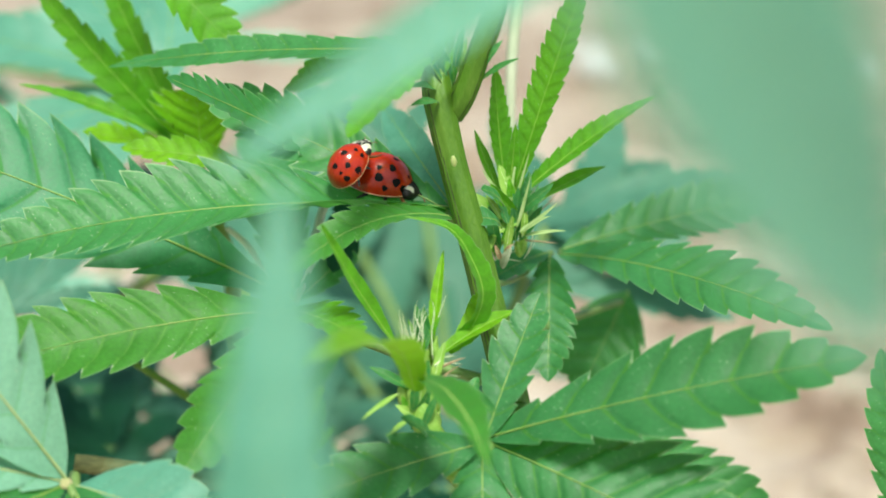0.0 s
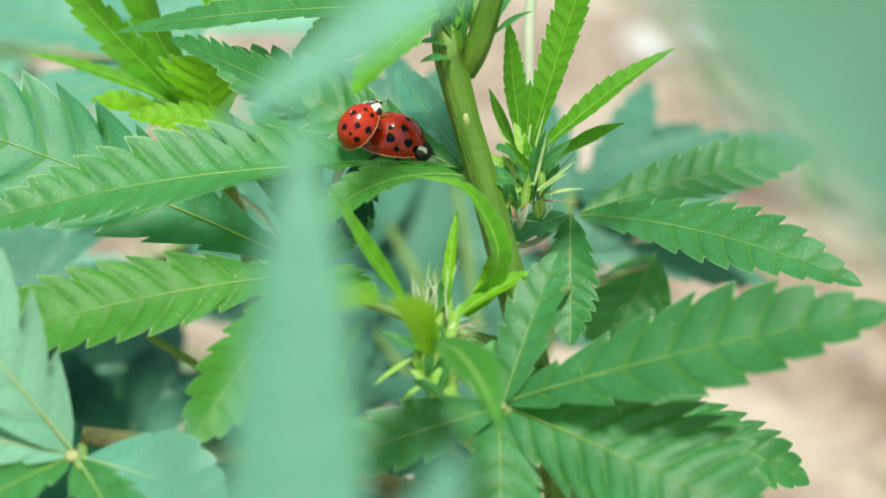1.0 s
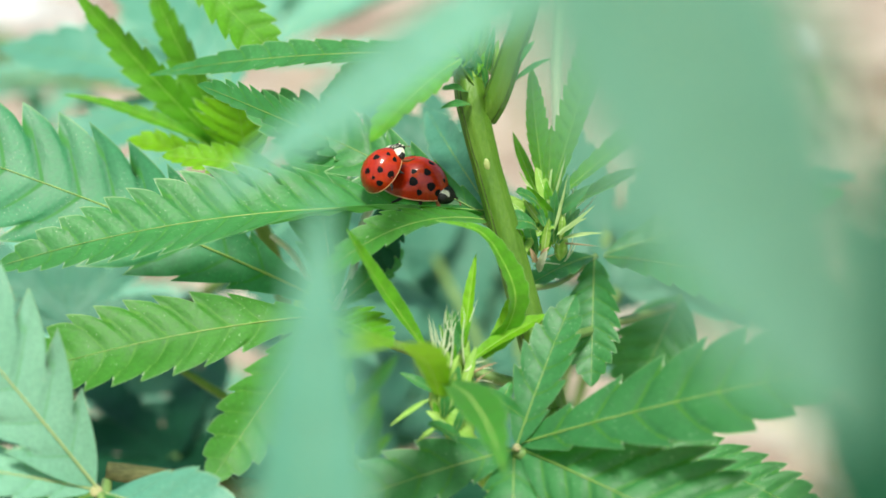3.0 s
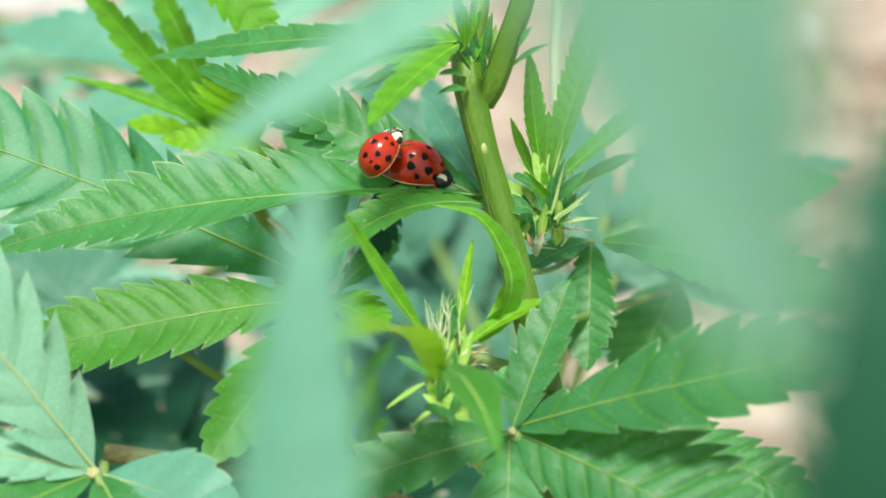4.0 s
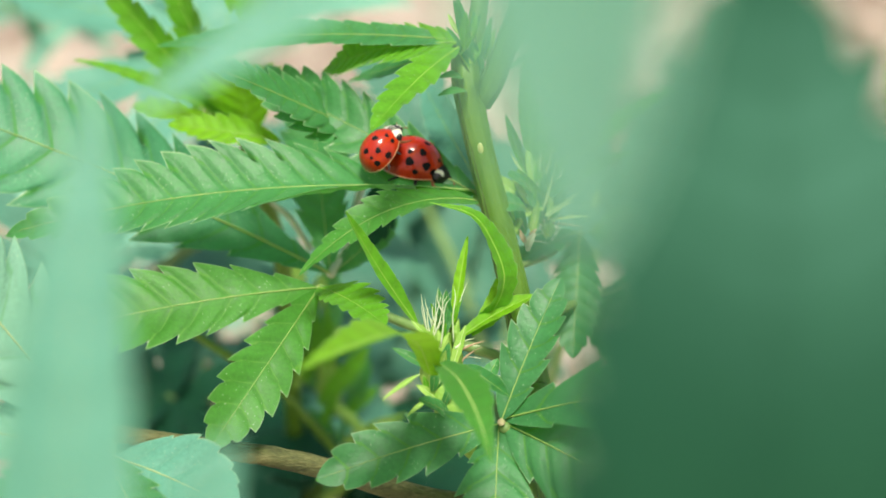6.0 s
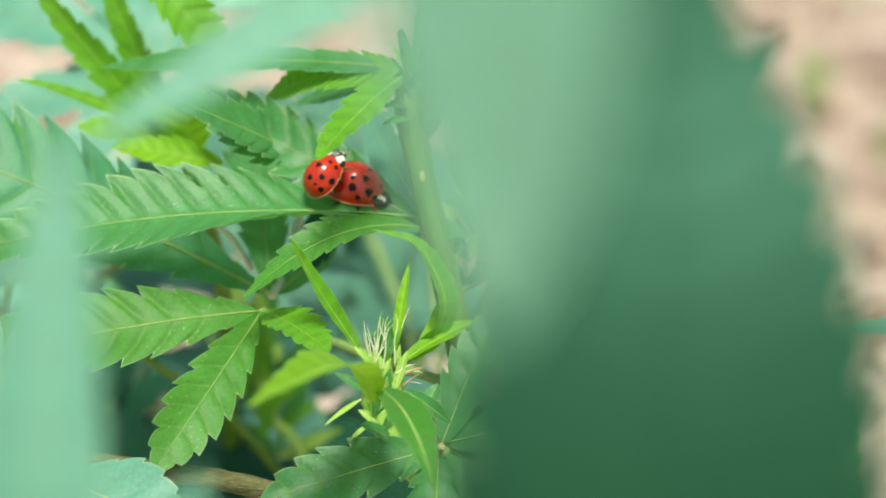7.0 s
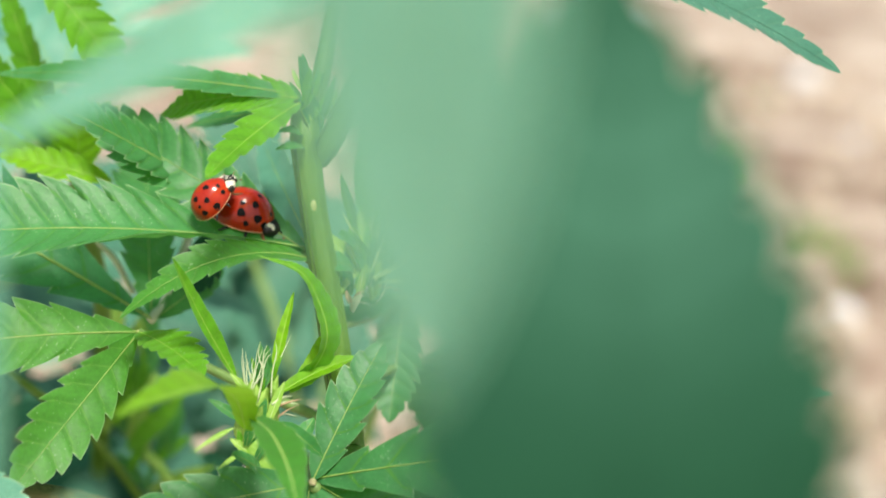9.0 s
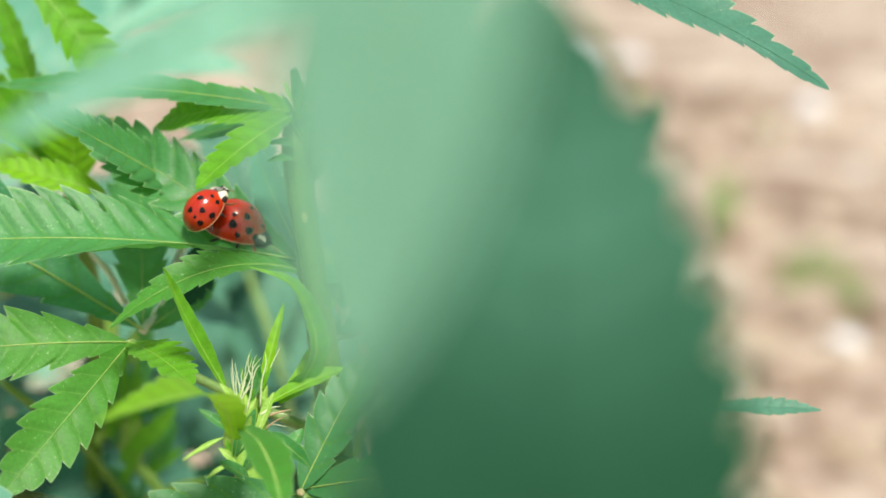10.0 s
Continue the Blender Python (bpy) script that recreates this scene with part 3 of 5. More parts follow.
lo = leaf(plant, [(10.2, -10.2, 367.7), (32.4, -6.7, 357.9), (51.7, -8.9, 359.5)], [0.6, 0.5, 0.45], "dark green toothed leaf low beside the stem")
leaflet(lo, (51.7, -8.8, 359.8), (49.1, -5.3, 380.1), (-0.36, -0.80, 0.49), 5.4, GREEN, 9, bow=0.5, fold=12, seed=95)
leaflet(lo, (49.6, -6.6, 383.8), (60.3, -9.5, 385.2), (0.05, -0.6, 0.8), 2.4, HAZE, 8, bow=0.3, fold=12, belly=0.4, rib=0.1, seed=109)

# sprout in the axil beside the stem
lh = leaf(plant, [(10.4, -4.2, 390.7), (11.9, 0.0, 391.9), (13.3, 2.4, 393.9)], [0.4, 0.36, 0.32], "young upright sprout of narrow toothed leaflets", BRACT, "sprout")
leaflet(lh, (13.6, 2.5, 394.4), (21.3, 2.6, 416.5), (-0.53, -0.84, 0.09), 3.9, FRESH, 16, bow=0.6, fold=22, tooth=0.2, seed=22, belly=0.5)
leaflet(lh, (13.2, 3.6, 394.5), (12.2, 4.4, 407.7), (0.40, -0.90, 0.18), 2.6, FRESH, 11, bow=-0.3, fold=20, tooth=0.2, seed=23, belly=0.45)
leaflet(lh, (14.0, 2.5, 394.4), (27.9, 1.6, 404.6), (-0.49, -0.57, 0.65), 2.7, FRESH, 12, bow=0.7, fold=22, tooth=0.2, seed=24)
leaflet(lh, (14.6, 2.2, 393.4), (23.4, 4.4, 397.2), (-0.36, -0.49, 0.79), 2.0, FRESH, 5, bow=0.4, fold=18, tooth=0.08, seed=25)
leaflet(lh, (12.7, 3.6, 394.5), (10.3, 6.2, 401.0), (0.28, -0.87, 0.41), 1.2, FRESH, 4, bow=-0.3, fold=18, tooth=0.05, seed=26)
leaflet(lh, (13.2, 1.5, 394.6), (13.8, 0.1, 402.4), (0.15, -0.90, 0.40), 1.3, FRESH, 5, bow=0.2, fold=18, tooth=0.1, seed=27)
stalk("petiole", [(15.8, 23.2, 396.2), (16.1, 24.9, 404.1), (16.9, 27.3, 410.6), (17.8, 30.0, 419.1)], [0.5, 0.6, 0.7, 0.7], PALE, plant, "pale withered stalk behind the sprout")

# leaves at the upper node
li = leaf(plant, [(6.0, 0.3, 408.1), (5.6, -1.5, 409.2)], [0.6, 0.5], "bright young leaf at the upper node")
leaflet(li, (5.6, 2.6, 409.2), (-26.6, 14.1, 407.2), (-0.02, -0.58, 0.81), 4.4, GREEN, 12, bow=1.2, fold=10, belly=0.42, seed=30, tooth=0.2)
leaflet(li, (5.6, 2.0, 409.0), (-8.8, 10.1, 404.8), (-0.12, -0.62, 0.77), 6.4, FRESH, 13, bow=1.4, fold=12, belly=0.36, seed=34)
leaflet(li, (5.8, 3.0, 407.6), (-6.3, 15.5, 402.8), (-0.05, -0.70, 0.70), 3.0, GREEN, 8, bow=0.6, fold=12, seed=35)
leaflet(li, (5.4, -2.5, 409.3), (-3.0, -16.1, 403.8), (-0.33, -0.75, 0.57), 4.4, FRESH, 7, bow=0.7, fold=14, seed=31)
lj = leaf(plant, [(8.7, -2.5, 394.5), (2.9, 11.6, 393.8), (-0.6, 10.9, 396.0)], [0.5, 0.45, 0.4], "leaf hanging behind the beetles, its lower leaflet dark with painted shade")
leaflet(lj, (-0.6, 10.9, 396.0), (-19.6, -2.2, 407.9), (-0.14, -0.62, 0.77), 6.8, GREEN, 13, bow=0.3, fold=12, seed=32, belly=0.46, rib=0.22)
# fills the shaded gap: shade put into the leaflet's dark colour
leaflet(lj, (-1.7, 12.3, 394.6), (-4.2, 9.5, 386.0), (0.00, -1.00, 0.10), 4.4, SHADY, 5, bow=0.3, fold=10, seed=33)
for k, (a, b, w) in enumerate((
        ((5.9, -1.7, 406.0), (3.4, -6.6, 407.0), 1.2), ((6.2, -2.9, 405.0), (3.2, -6.9, 405.3), 0.9), ((10.0, -1.5, 406.6), (13.8, -4.0, 409.2), 0.8),
        ((7.5, -2.5, 406.8), (6.8, -6.1, 409.3), 0.8), ((10.5, -2.2, 408.2), (12.3, -2.7, 410.8), 0.7))):
    leaflet(stem, a, b, (0.13, -0.66, 0.74), w, GREEN, 4, name="stipule", bow=0.4, fold=10, tooth=0.02, seed=40 + k, rib=0.06)

# a second plant just behind: its bright tip shows above the leaves
behind = thing("hemp_plant", -20, 60, 0, "hemp plant close behind with a bright yellow-green tip", "plant", "hemp plants behind")
stalk("stem", [(-20, 60, -8), (-20, 58, 160), (-13.6, 52.2, 329.6), (-16.1, 53.6, 344.7)], [2.6, 2.2, 1.6, 1.2], STEM, behind, sides=12)
lk = leaf(behind, [(-16.1, 53.6, 344.7), (-15.1, 28.8, 379.1), (-17.6, 20.2, 392.9), (-18.1, 20.0, 396.4)], [1.2, 1.0, 0.8, 0.6], "yellow-green young sprig", STEM, "sprig")
leaflet(lk, (-20.2, 20.5, 397.9), (-36.7, 20.3, 404.9), (-0.14, -0.47, 0.87), 2.2, FRESH, 9, bow=1.2, fold=14, seed=50)
leaflet(lk, (-19.5, 20.4, 397.6), (-34.9, 22.4, 415.4), (-0.56, -0.69, 0.47), 4.2, FRESH, 9, bow=0.6, fold=14, seed=51)
leaflet(lk, (-18.4, 20.2, 396.9), (-27.8, 27.9, 416.0), (-0.57, -0.73, 0.38), 4.6, FRESH, 9, bow=0.6, fold=14, seed=52)
leaflet(lk, (-17.1, 19.9, 396.4), (-29.8, 16.9, 400.2), (-0.14, -0.47, 0.87), 4.2, LIMY, 7, bow=0.3, fold=14, seed=53, belly=0.55)
leaflet(lk, (-17.5, 19.8, 395.5), (-18.0, 18.8, 404.2), (-0.07, -0.91, 0.41), 10.0, LIMY, 6, bow=0.3, fold=14, seed=54, belly=0.5)
leaflet(lk, (-13.3, 11.1, 397.3), (-25.5, 12.2, 399.1), (-0.1, -0.7, 0.7), 4.0, LIMY, 8, bow=0.4, fold=14, seed=56, belly=0.4)
leaflet(lk, (-24.9, 18.8, 420.1), (-13.3, 13.6, 408.7), (0.04, -0.81, 0.58), 6.0, FRESH, 8, bow=0.3, fold=14, seed=55, belly=0.6)

# flowering side shoot
bud = stalk("flower_shoot", [(12.2, -11.4, 366.3), (6.7, -15.4, 372.2), (3.7, -15.5, 376.9), (3.3, -13.7, 380.4), (3.4, -12.1, 383.4)], [1.3, 1.2, 1.25, 1.5, 0.5], BRACT, plant, "flowering side shoot with pale pistils", sides=12, steps=6, rough=0.12)
leaflet(bud, (1.1, -13.0, 384.0), (-5.6, -15.4, 396.2), (0.55, -0.70, 0.46), 1.8, FRESH, 6, bow=-0.4, fold=26, tooth=0.08, seed=60)
leaflet(bud, (4.4, -12.1, 383.4), (6.0, -8.2, 391.8), (-0.30, -0.90, 0.31), 1.15, LIMY, 7, bow=0.3, fold=24, tooth=0.1, seed=61)
leaflet(bud, (5.1, -12.2, 382.6), (12.8, -9.3, 386.0), (-0.18, -0.47, 0.86), 2.0, LIMY, 5, bow=0.5, fold=20, tooth=0.05, seed=62)
leaflet(bud, (6.0, -11.1, 383.1), (10.0, -7.9, 387.9), (-0.59, -0.71, 0.37), 2.2, LIMY, 6, bow=-0.9, fold=22, tooth=0.08, seed=63, belly=0.6)
leaflet(bud, (4.1, -16.7, 376.1), (1.0, -21.1, 379.5), (-0.08, -0.72, 0.69), 1.8, GREEN, 4, bow=0.3, fold=12, tooth=0.04, seed=67)
leaflet(bud, (1.2, -15.8, 380.2), (-2.4, -20.2, 379.1), (-0.08, -0.61, 0.79), 0.55, (BRACT, HAIR), 4, bow=0.2, fold=12, tooth=0.02, seed=68, rib=0.05)
leaflet(bud, (2.2, -16.3, 377.9), (-0.1, -20.5, 377.6), (-0.08, -0.61, 0.79), 0.55, (BRACT, HAIR), 4, bow=0.2, fold=12, tooth=0.02, seed=69, rib=0.05)
leaflet(bud, (6.8, -15.3, 377.5), (8.7, -12.6, 380.6), (-0.29, -0.87, 0.40), 1.6, GREEN, 4, bow=0.2, fold=16, tooth=0.05, seed=70)
leaflet(bud, (5.3, -15.6, 380.9), (9.4, -22.9, 380.2), (0.03, -0.63, 0.77), 1.8, GREEN, 4, bow=0.3, fold=16, tooth=0.03, seed=71)


def arched_leaflet(parent, pts, width, normal, mats, seed=0):
    """A narrow blade bent along a curve (mm)."""
    rng = random.Random(seed)
    path = spline(pts, 10)
    n = len(path) - 1
    bm = bmesh.new()
    uvl = bm.loops.layers.uv.new("UVMap")
    up = Vector(normal).normalized()
    rows = []
    for i, c in enumerate(path):
        s = i / n
        d = (path[min(i + 1, n)] - path[max(i - 1, 0)]).normalized()
        z = (up - d * up.dot(d)).normalized()
        y = z.cross(d)
        w = width / 2 * min(1, (0.35 + s * 1.6)) * min(1, (1 - s) * 2.2 + 0.02) * (1 + 0.16 * (i % 4) / 3)
        row = []
        for v in (-1, -0.6, -0.05, 0, 0.05, 0.6, 1):
            row.append(bm.verts.new((c + y * w * v + z * (abs(v) * w * 0.32 + (0.04 if v == 0 else 0))) * MM))
        rows.append(row)
    for i in range(n):
        for j in range(6):
            f = bm.faces.new((rows[i][j], rows[i + 1][j], rows[i + 1][j + 1], rows[i][j + 1]))
            for lp, q in zip(f.loops, ((i, j), (i + 1, j), (i + 1, j + 1), (i, j + 1))):
                lp[uvl].uv = (q[0] / 4, (q[1] - 3) / 3)
            f.material_index = 1 if j in (2, 3) else 0
    bm.transform(placed[parent].inverted())
    return part("leaflet", bm, list(mats), parent)


arched_leaflet(bud, [(6.0, -11.1, 382.8), (8.3, -10.7, 384.8), (9.4, -11.0, 388.1), (8.4, -10.3, 391.4), (6.4, -9.7, 394.2), (2.3, -8.6, 395.2)], 2.8, (0.60, -0.50, 0.63), FRESH, 1)

arched_leaflet(bud, [(2.2, -22.3, 382.2), (1.1, -26.5, 386.5), (-1.3, -34.0, 389.9), (-4.6, -43.9, 391.9), (-7.8, -52.9, 393.0)], 4.6, (0.02, -0.28, 0.96), LIMY, 2)
arched_leaflet(bud, [(3.0, -22.3, 383.4), (4.6, -28.3, 383.9), (6.1, -34.6, 382.9), (7.2, -40.2, 380.5)], 3.6, (0.15, -0.75, 0.64), LIVE, 3)


def hair(parent, pts, r, material=None):
    bm = bmesh.new()
    tube(bm, pts, [r, r * 0.9, r * 0.6, r * 0.12], sides=6, steps=4)
    bm.transform(placed[parent].inverted())
    part("pistil", bm, material or HAIR, parent)


rng = random.Random(11)
root = Vector((3.2, -13.3, 382.4))
right, above, near = Vector((1.00, 0.01, -0.03)), Vector((0.02, 0.21, 0.98)), Vector((0.02, -0.98, 0.21))
for k in range(18):
    a = radians(rng.uniform(-20, 26))
    ln = rng.uniform(2.0, 4.0) if k > 8 else rng.uniform(4.2, 6.4)
    st = root + right * rng.uniform(-1.3, 1.4) + above * rng.uniform(-0.8, 1.4) + near * rng.uniform(0.4, 1.6)
    d = right * math.sin(a) * 0.8 + above * math.cos(a) + near * rng.uniform(-0.1, 0.3)
    bend = rng.uniform(-0.22, 0.22)
    hair(bud, [st, st + d * ln * 0.45 + right * bend, st + d * ln * 0.8 - right * bend * 0.5, st + d * ln + right * bend], rng.uniform(0.06, 0.10), HAIR)
for k in range(5):
    st = root + right * rng.uniform(0.8, 2.0) + above * rng.uniform(-2.4, 0.2) + near * rng.uniform(0, 1.5)
    d = right * rng.uniform(0.6, 0.9) + above * rng.uniform(0.0, 0.6)
    ln = rng.uniform(1.8, 3.4)
    hair(bud, [st, st + d * ln * 0.5 + above * 0.3, st + d * ln + above * rng.uniform(-0.5, 0.5)], rng.uniform(0.08, 0.14), DRY_HAIR if k % 3 == 0 else HAIR)
node = Vector((13.5, 3.5, 391.2))
for k in range(20):
    a = radians(rng.uniform(-60, 100) if k > 6 else rng.uniform(-10, 30))
    ln = rng.uniform(1.6, 4.4)
    st = node + right * rng.uniform(-2.2, 2.4) + above * rng.uniform(-3.0, 3.0) + near * rng.uniform(-0.5, 1.2)
    d = right * math.sin(a) + above * math.cos(a) + near * rng.uniform(-0.1, 0.5)
    hair(lh, [st, st + d * ln * 0.5 + right * 0.2, st + d * ln], rng.uniform(0.07, 0.13), DRY_HAIR if k % 6 == 5 else HAIR)


def bract(parent, at, size, direction):
    """A small pointed husk of the flower."""
    bm = bmesh.new()
    bmesh.ops.create_uvsphere(bm, u_segments=10, v_segments=8, radius=1.0)
    for v in bm.verts:
        k = 1 - max(0, v.co.z) * 0.75
        v.co = Vector((v.co.x * k * 0.55, v.co.y * k * 0.5, v.co.z * 1.3)) * size * MM
    q = Vector(direction).to_track_quat("Z", "Y").to_matrix().to_4x4()
    part("bract", bm, BRACT, parent, m=Matrix.Translation(Vector(at) * MM) @ q)


for k in range(22):
    at = root + right * rng.uniform(-1.5, 1.6) + above * rng.uniform(-4.0, 1.2) + near * rng.uniform(-0.4, 1.2)
    bract(bud, at, rng.uniform(0.9, 1.5), above + right * rng.uniform(-0.5, 0.5) + near * 0.3)
low = Vector((4.1, -13.6, 377.6))
for k in range(9):
    bract(bud, low + right * rng.uniform(-1.4, 1.4) + above * rng.uniform(-2.5, 2.0) + near * rng.uniform(0, 1.0), rng.uniform(0.7, 1.1), above + right * rng.uniform(-0.6, 0.6))
for k in range(12):
    bract(lh, node + right * rng.uniform(-1.2, 2.0) + above * rng.uniform(-3.0, 2.0) + near * rng.uniform(-1.4, 0.2), rng.uniform(0.5, 0.9), above + right * rng.uniform(-0.7, 0.7))



def tuft(parent, centre, n, spread, up_turn, size, seed):
    """Small pointed leaves and pale husks crowded in a bud (mm)."""
    rng = random.Random(seed)
    for k in range(n):
        a = radians(rng.uniform(-95, 95)) if k % 3 else radians(rng.uniform(-30, 30))
        st = Vector(centre) + right * rng.uniform(-spread, spread) * 0.5 + above * rng.uniform(-spread, spread) + near * rng.uniform(-0.6, 0.9)
        d = right * math.sin(a) + above * (math.cos(a) + up_turn) + near * rng.uniform(-0.1, 0.6)
        ln = rng.uniform(0.7, 1.35) * size
        nv = near + above * rng.uniform(-0.2, 0.7) + right * rng.uniform(-0.5, 0.5)
        pale = k % 4 == 3
        leaflet(parent, st, st + d.normalized() * ln, nv, ln * rng.uniform(0.16, 0.3), (BRACT, HAIR) if pale else (FRESH if k % 2 else GREEN), 5, name="small_leaf", bow=ln * rng.uniform(-0.05, 0.12), fold=18, tooth=0.06, seed=seed + k, rib=0.06, cols=4, rows=(0, 0.4, 1.0))


tuft(lh, (11.9, -0.5, 391.3), 18, 2.0, 0.7, 3.6, 300)
tuft(lh, (13.6, 0.5, 391.6), 16, 1.8, 0.5, 4.2, 330)
# young leaves with rounded ends, pale open husks and a withered one
leaflet(lh, (12.5, -0.9, 394.4), (10.1, -2.6, 396.5), (0.14, -0.55, 0.83), 1.7, GREEN, 4, name="small_leaf", bow=0.4, fold=8, tooth=0.03, seed=500, belly=0.6)
leaflet(lh, (12.1, -2.3, 392.5), (9.4, -4.1, 393.9), (0.14, -0.64, 0.76), 2.4, GREEN, 4, name="small_leaf", bow=0.7, fold=8, tooth=0.03, seed=501, belly=0.6)
for k, (a, c, w) in enumerate((
        ((13.9, -1.4, 391.9), (17.7, -1.8, 394.8), 0.8), ((14.4, -1.5, 391.5), (18.3, -3.4, 392.3), 0.8), ((13.7, -1.3, 392.3), (15.1, -1.3, 397.5), 0.6),
        ((13.1, -0.1, 393.4), (14.2, 1.3, 400.3), 0.5), ((13.2, -0.1, 393.4), (15.2, 0.2, 399.7), 0.5), ((14.2, -1.5, 391.8), (16.8, -3.1, 393.8), 0.9), ((12.0, 1.4, 395.7), (10.6, 1.8, 397.8), 0.5))):
    leaflet(lh, a, c, (-0.18, -0.60, 0.78), w * 0.6, (HUSK, HUSK), 4, name="husk", bow=0.2 if k % 2 else -0.2, fold=22, tooth=0.02, seed=510 + k, rib=0.05, belly=0.3)
for k, (a, c, w) in enumerate((((12.0, -3.1, 388.7), (12.8, -4.7, 391.1), 0.9), ((11.8, -3.9, 389.8), (11.2, -4.6, 391.4), 0.5), ((12.2, -3.8, 390.4), (13.0, -4.6, 391.4), 0.4))):
    leaflet(lh, a, c, (-0.18, -0.85, 0.50), w, (DRY_HAIR if k else PALE, PALE), 4, name="husk", bow=0.2, fold=22, tooth=0.02, seed=520 + k, rib=0.05, belly=0.4)
tuft(bud, (3.4, -13.2, 382.4), 18, 1.3, 1.1, 3.4, 360)
tuft(bud, (3.4, -15.2, 378.1), 14, 2.6, 0.4, 3.6, 390)
tuft(plant, (6.9, -1.4, 407.5), 12, 2.4, 0.7, 3.4, 420)
tuft(plant, (5.4, -2.4, 409.5), 8, 1.2, 0.3, 3.0, 450)

# dry twig
twig = stalk("twig", [(12.9, -12.0, 363.7), (1.8, -13.6, 366.6), (-5.9, -14.1, 369.4), (-13.1, -14.8, 371.6), (-19.7, -15.7, 373.1), (-28.3, -16.4, 374.9)], [1.1, 1.1, 1.05, 1.0, 0.9, 0.8], BARK, plant, "dry brown ridged twig", sides=16, steps=6, ridge=0.06, ridges=5, rough=0.1)

# pale fan leaf beside, its whitish sky gloss painted into the blade
lm = leaf(plant, [(-28.3, -16.6, 373.9), (-27.8, -20.9, 373.2), (-28.5, -19.7, 374.1)], [0.5, 0.4, 0.35], "pale fan leaf seen from above, sky gloss painted into its colour")
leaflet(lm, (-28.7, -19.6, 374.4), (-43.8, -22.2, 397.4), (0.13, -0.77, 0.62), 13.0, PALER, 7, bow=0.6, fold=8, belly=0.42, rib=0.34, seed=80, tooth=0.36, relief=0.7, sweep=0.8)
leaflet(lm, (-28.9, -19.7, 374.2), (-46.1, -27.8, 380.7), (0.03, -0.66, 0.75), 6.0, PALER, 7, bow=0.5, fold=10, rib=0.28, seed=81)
leaflet(lm, (-28.8, -19.7, 373.9), (-39.5, -31.5, 372.1), (0.03, -0.74, 0.67), 5.5, GREEN, 6, bow=0.5, fold=10, rib=0.28, seed=82)
leaflet(lm, (-28.0, -19.2, 373.6), (-15.3, -27.0, 371.0), (0.03, -0.66, 0.75), 9.5, (DULL_SHEEN, PALE_RIB), 6, bow=0.8, fold=8, rib=0.25, seed=83, belly=0.36, tooth=0.12)
leaflet(lm, (-28.3, -19.7, 373.8), (-21.6, -32.1, 367.9), (0.02, -0.81, 0.59), 6.5, GREEN, 6, bow=0.5, fold=10, rib=0.28, seed=84)
hub(lm, (-28.7, -20.0, 374.2), 0.6, (0, -0.7, 0.7))


# leaf reaching in at the end
ln_ = leaf(plant, [(13.7, -1.2, 422.7), (23.8, -6.1, 431.2), (27.5, -5.4, 427.2)], [0.6, 0.5, 0.5], "bluish green toothed leaf reaching over the soil")
leaflet(ln_, (27.5, -5.4, 427.2), (55.6, -12.6, 417.6), (-0.01, -0.43, 0.90), 7.4, HAZE, 11, bow=1.5, fold=10, seed=90)

egg = bmesh.new()
bmesh.ops.create_uvsphere(egg, u_segments=16, v_segments=10, radius=1.0)
for v in egg.verts:
    v.co = Vector((v.co.x * 0.30, v.co.y * 0.22, v.co.z * (0.64 if v.co.z > 0 else 0.56))) * MM
egg_at = Vector((7.4, -3.8, 399.4))
egg = part("insect_egg", egg, EGG, None, m=Matrix.Translation(egg_at * MM) @ pose(0, 0, 0, 0, -6, 0))
tagged(egg, "tiny cream-coloured oval insect egg stuck to the stem", "egg")


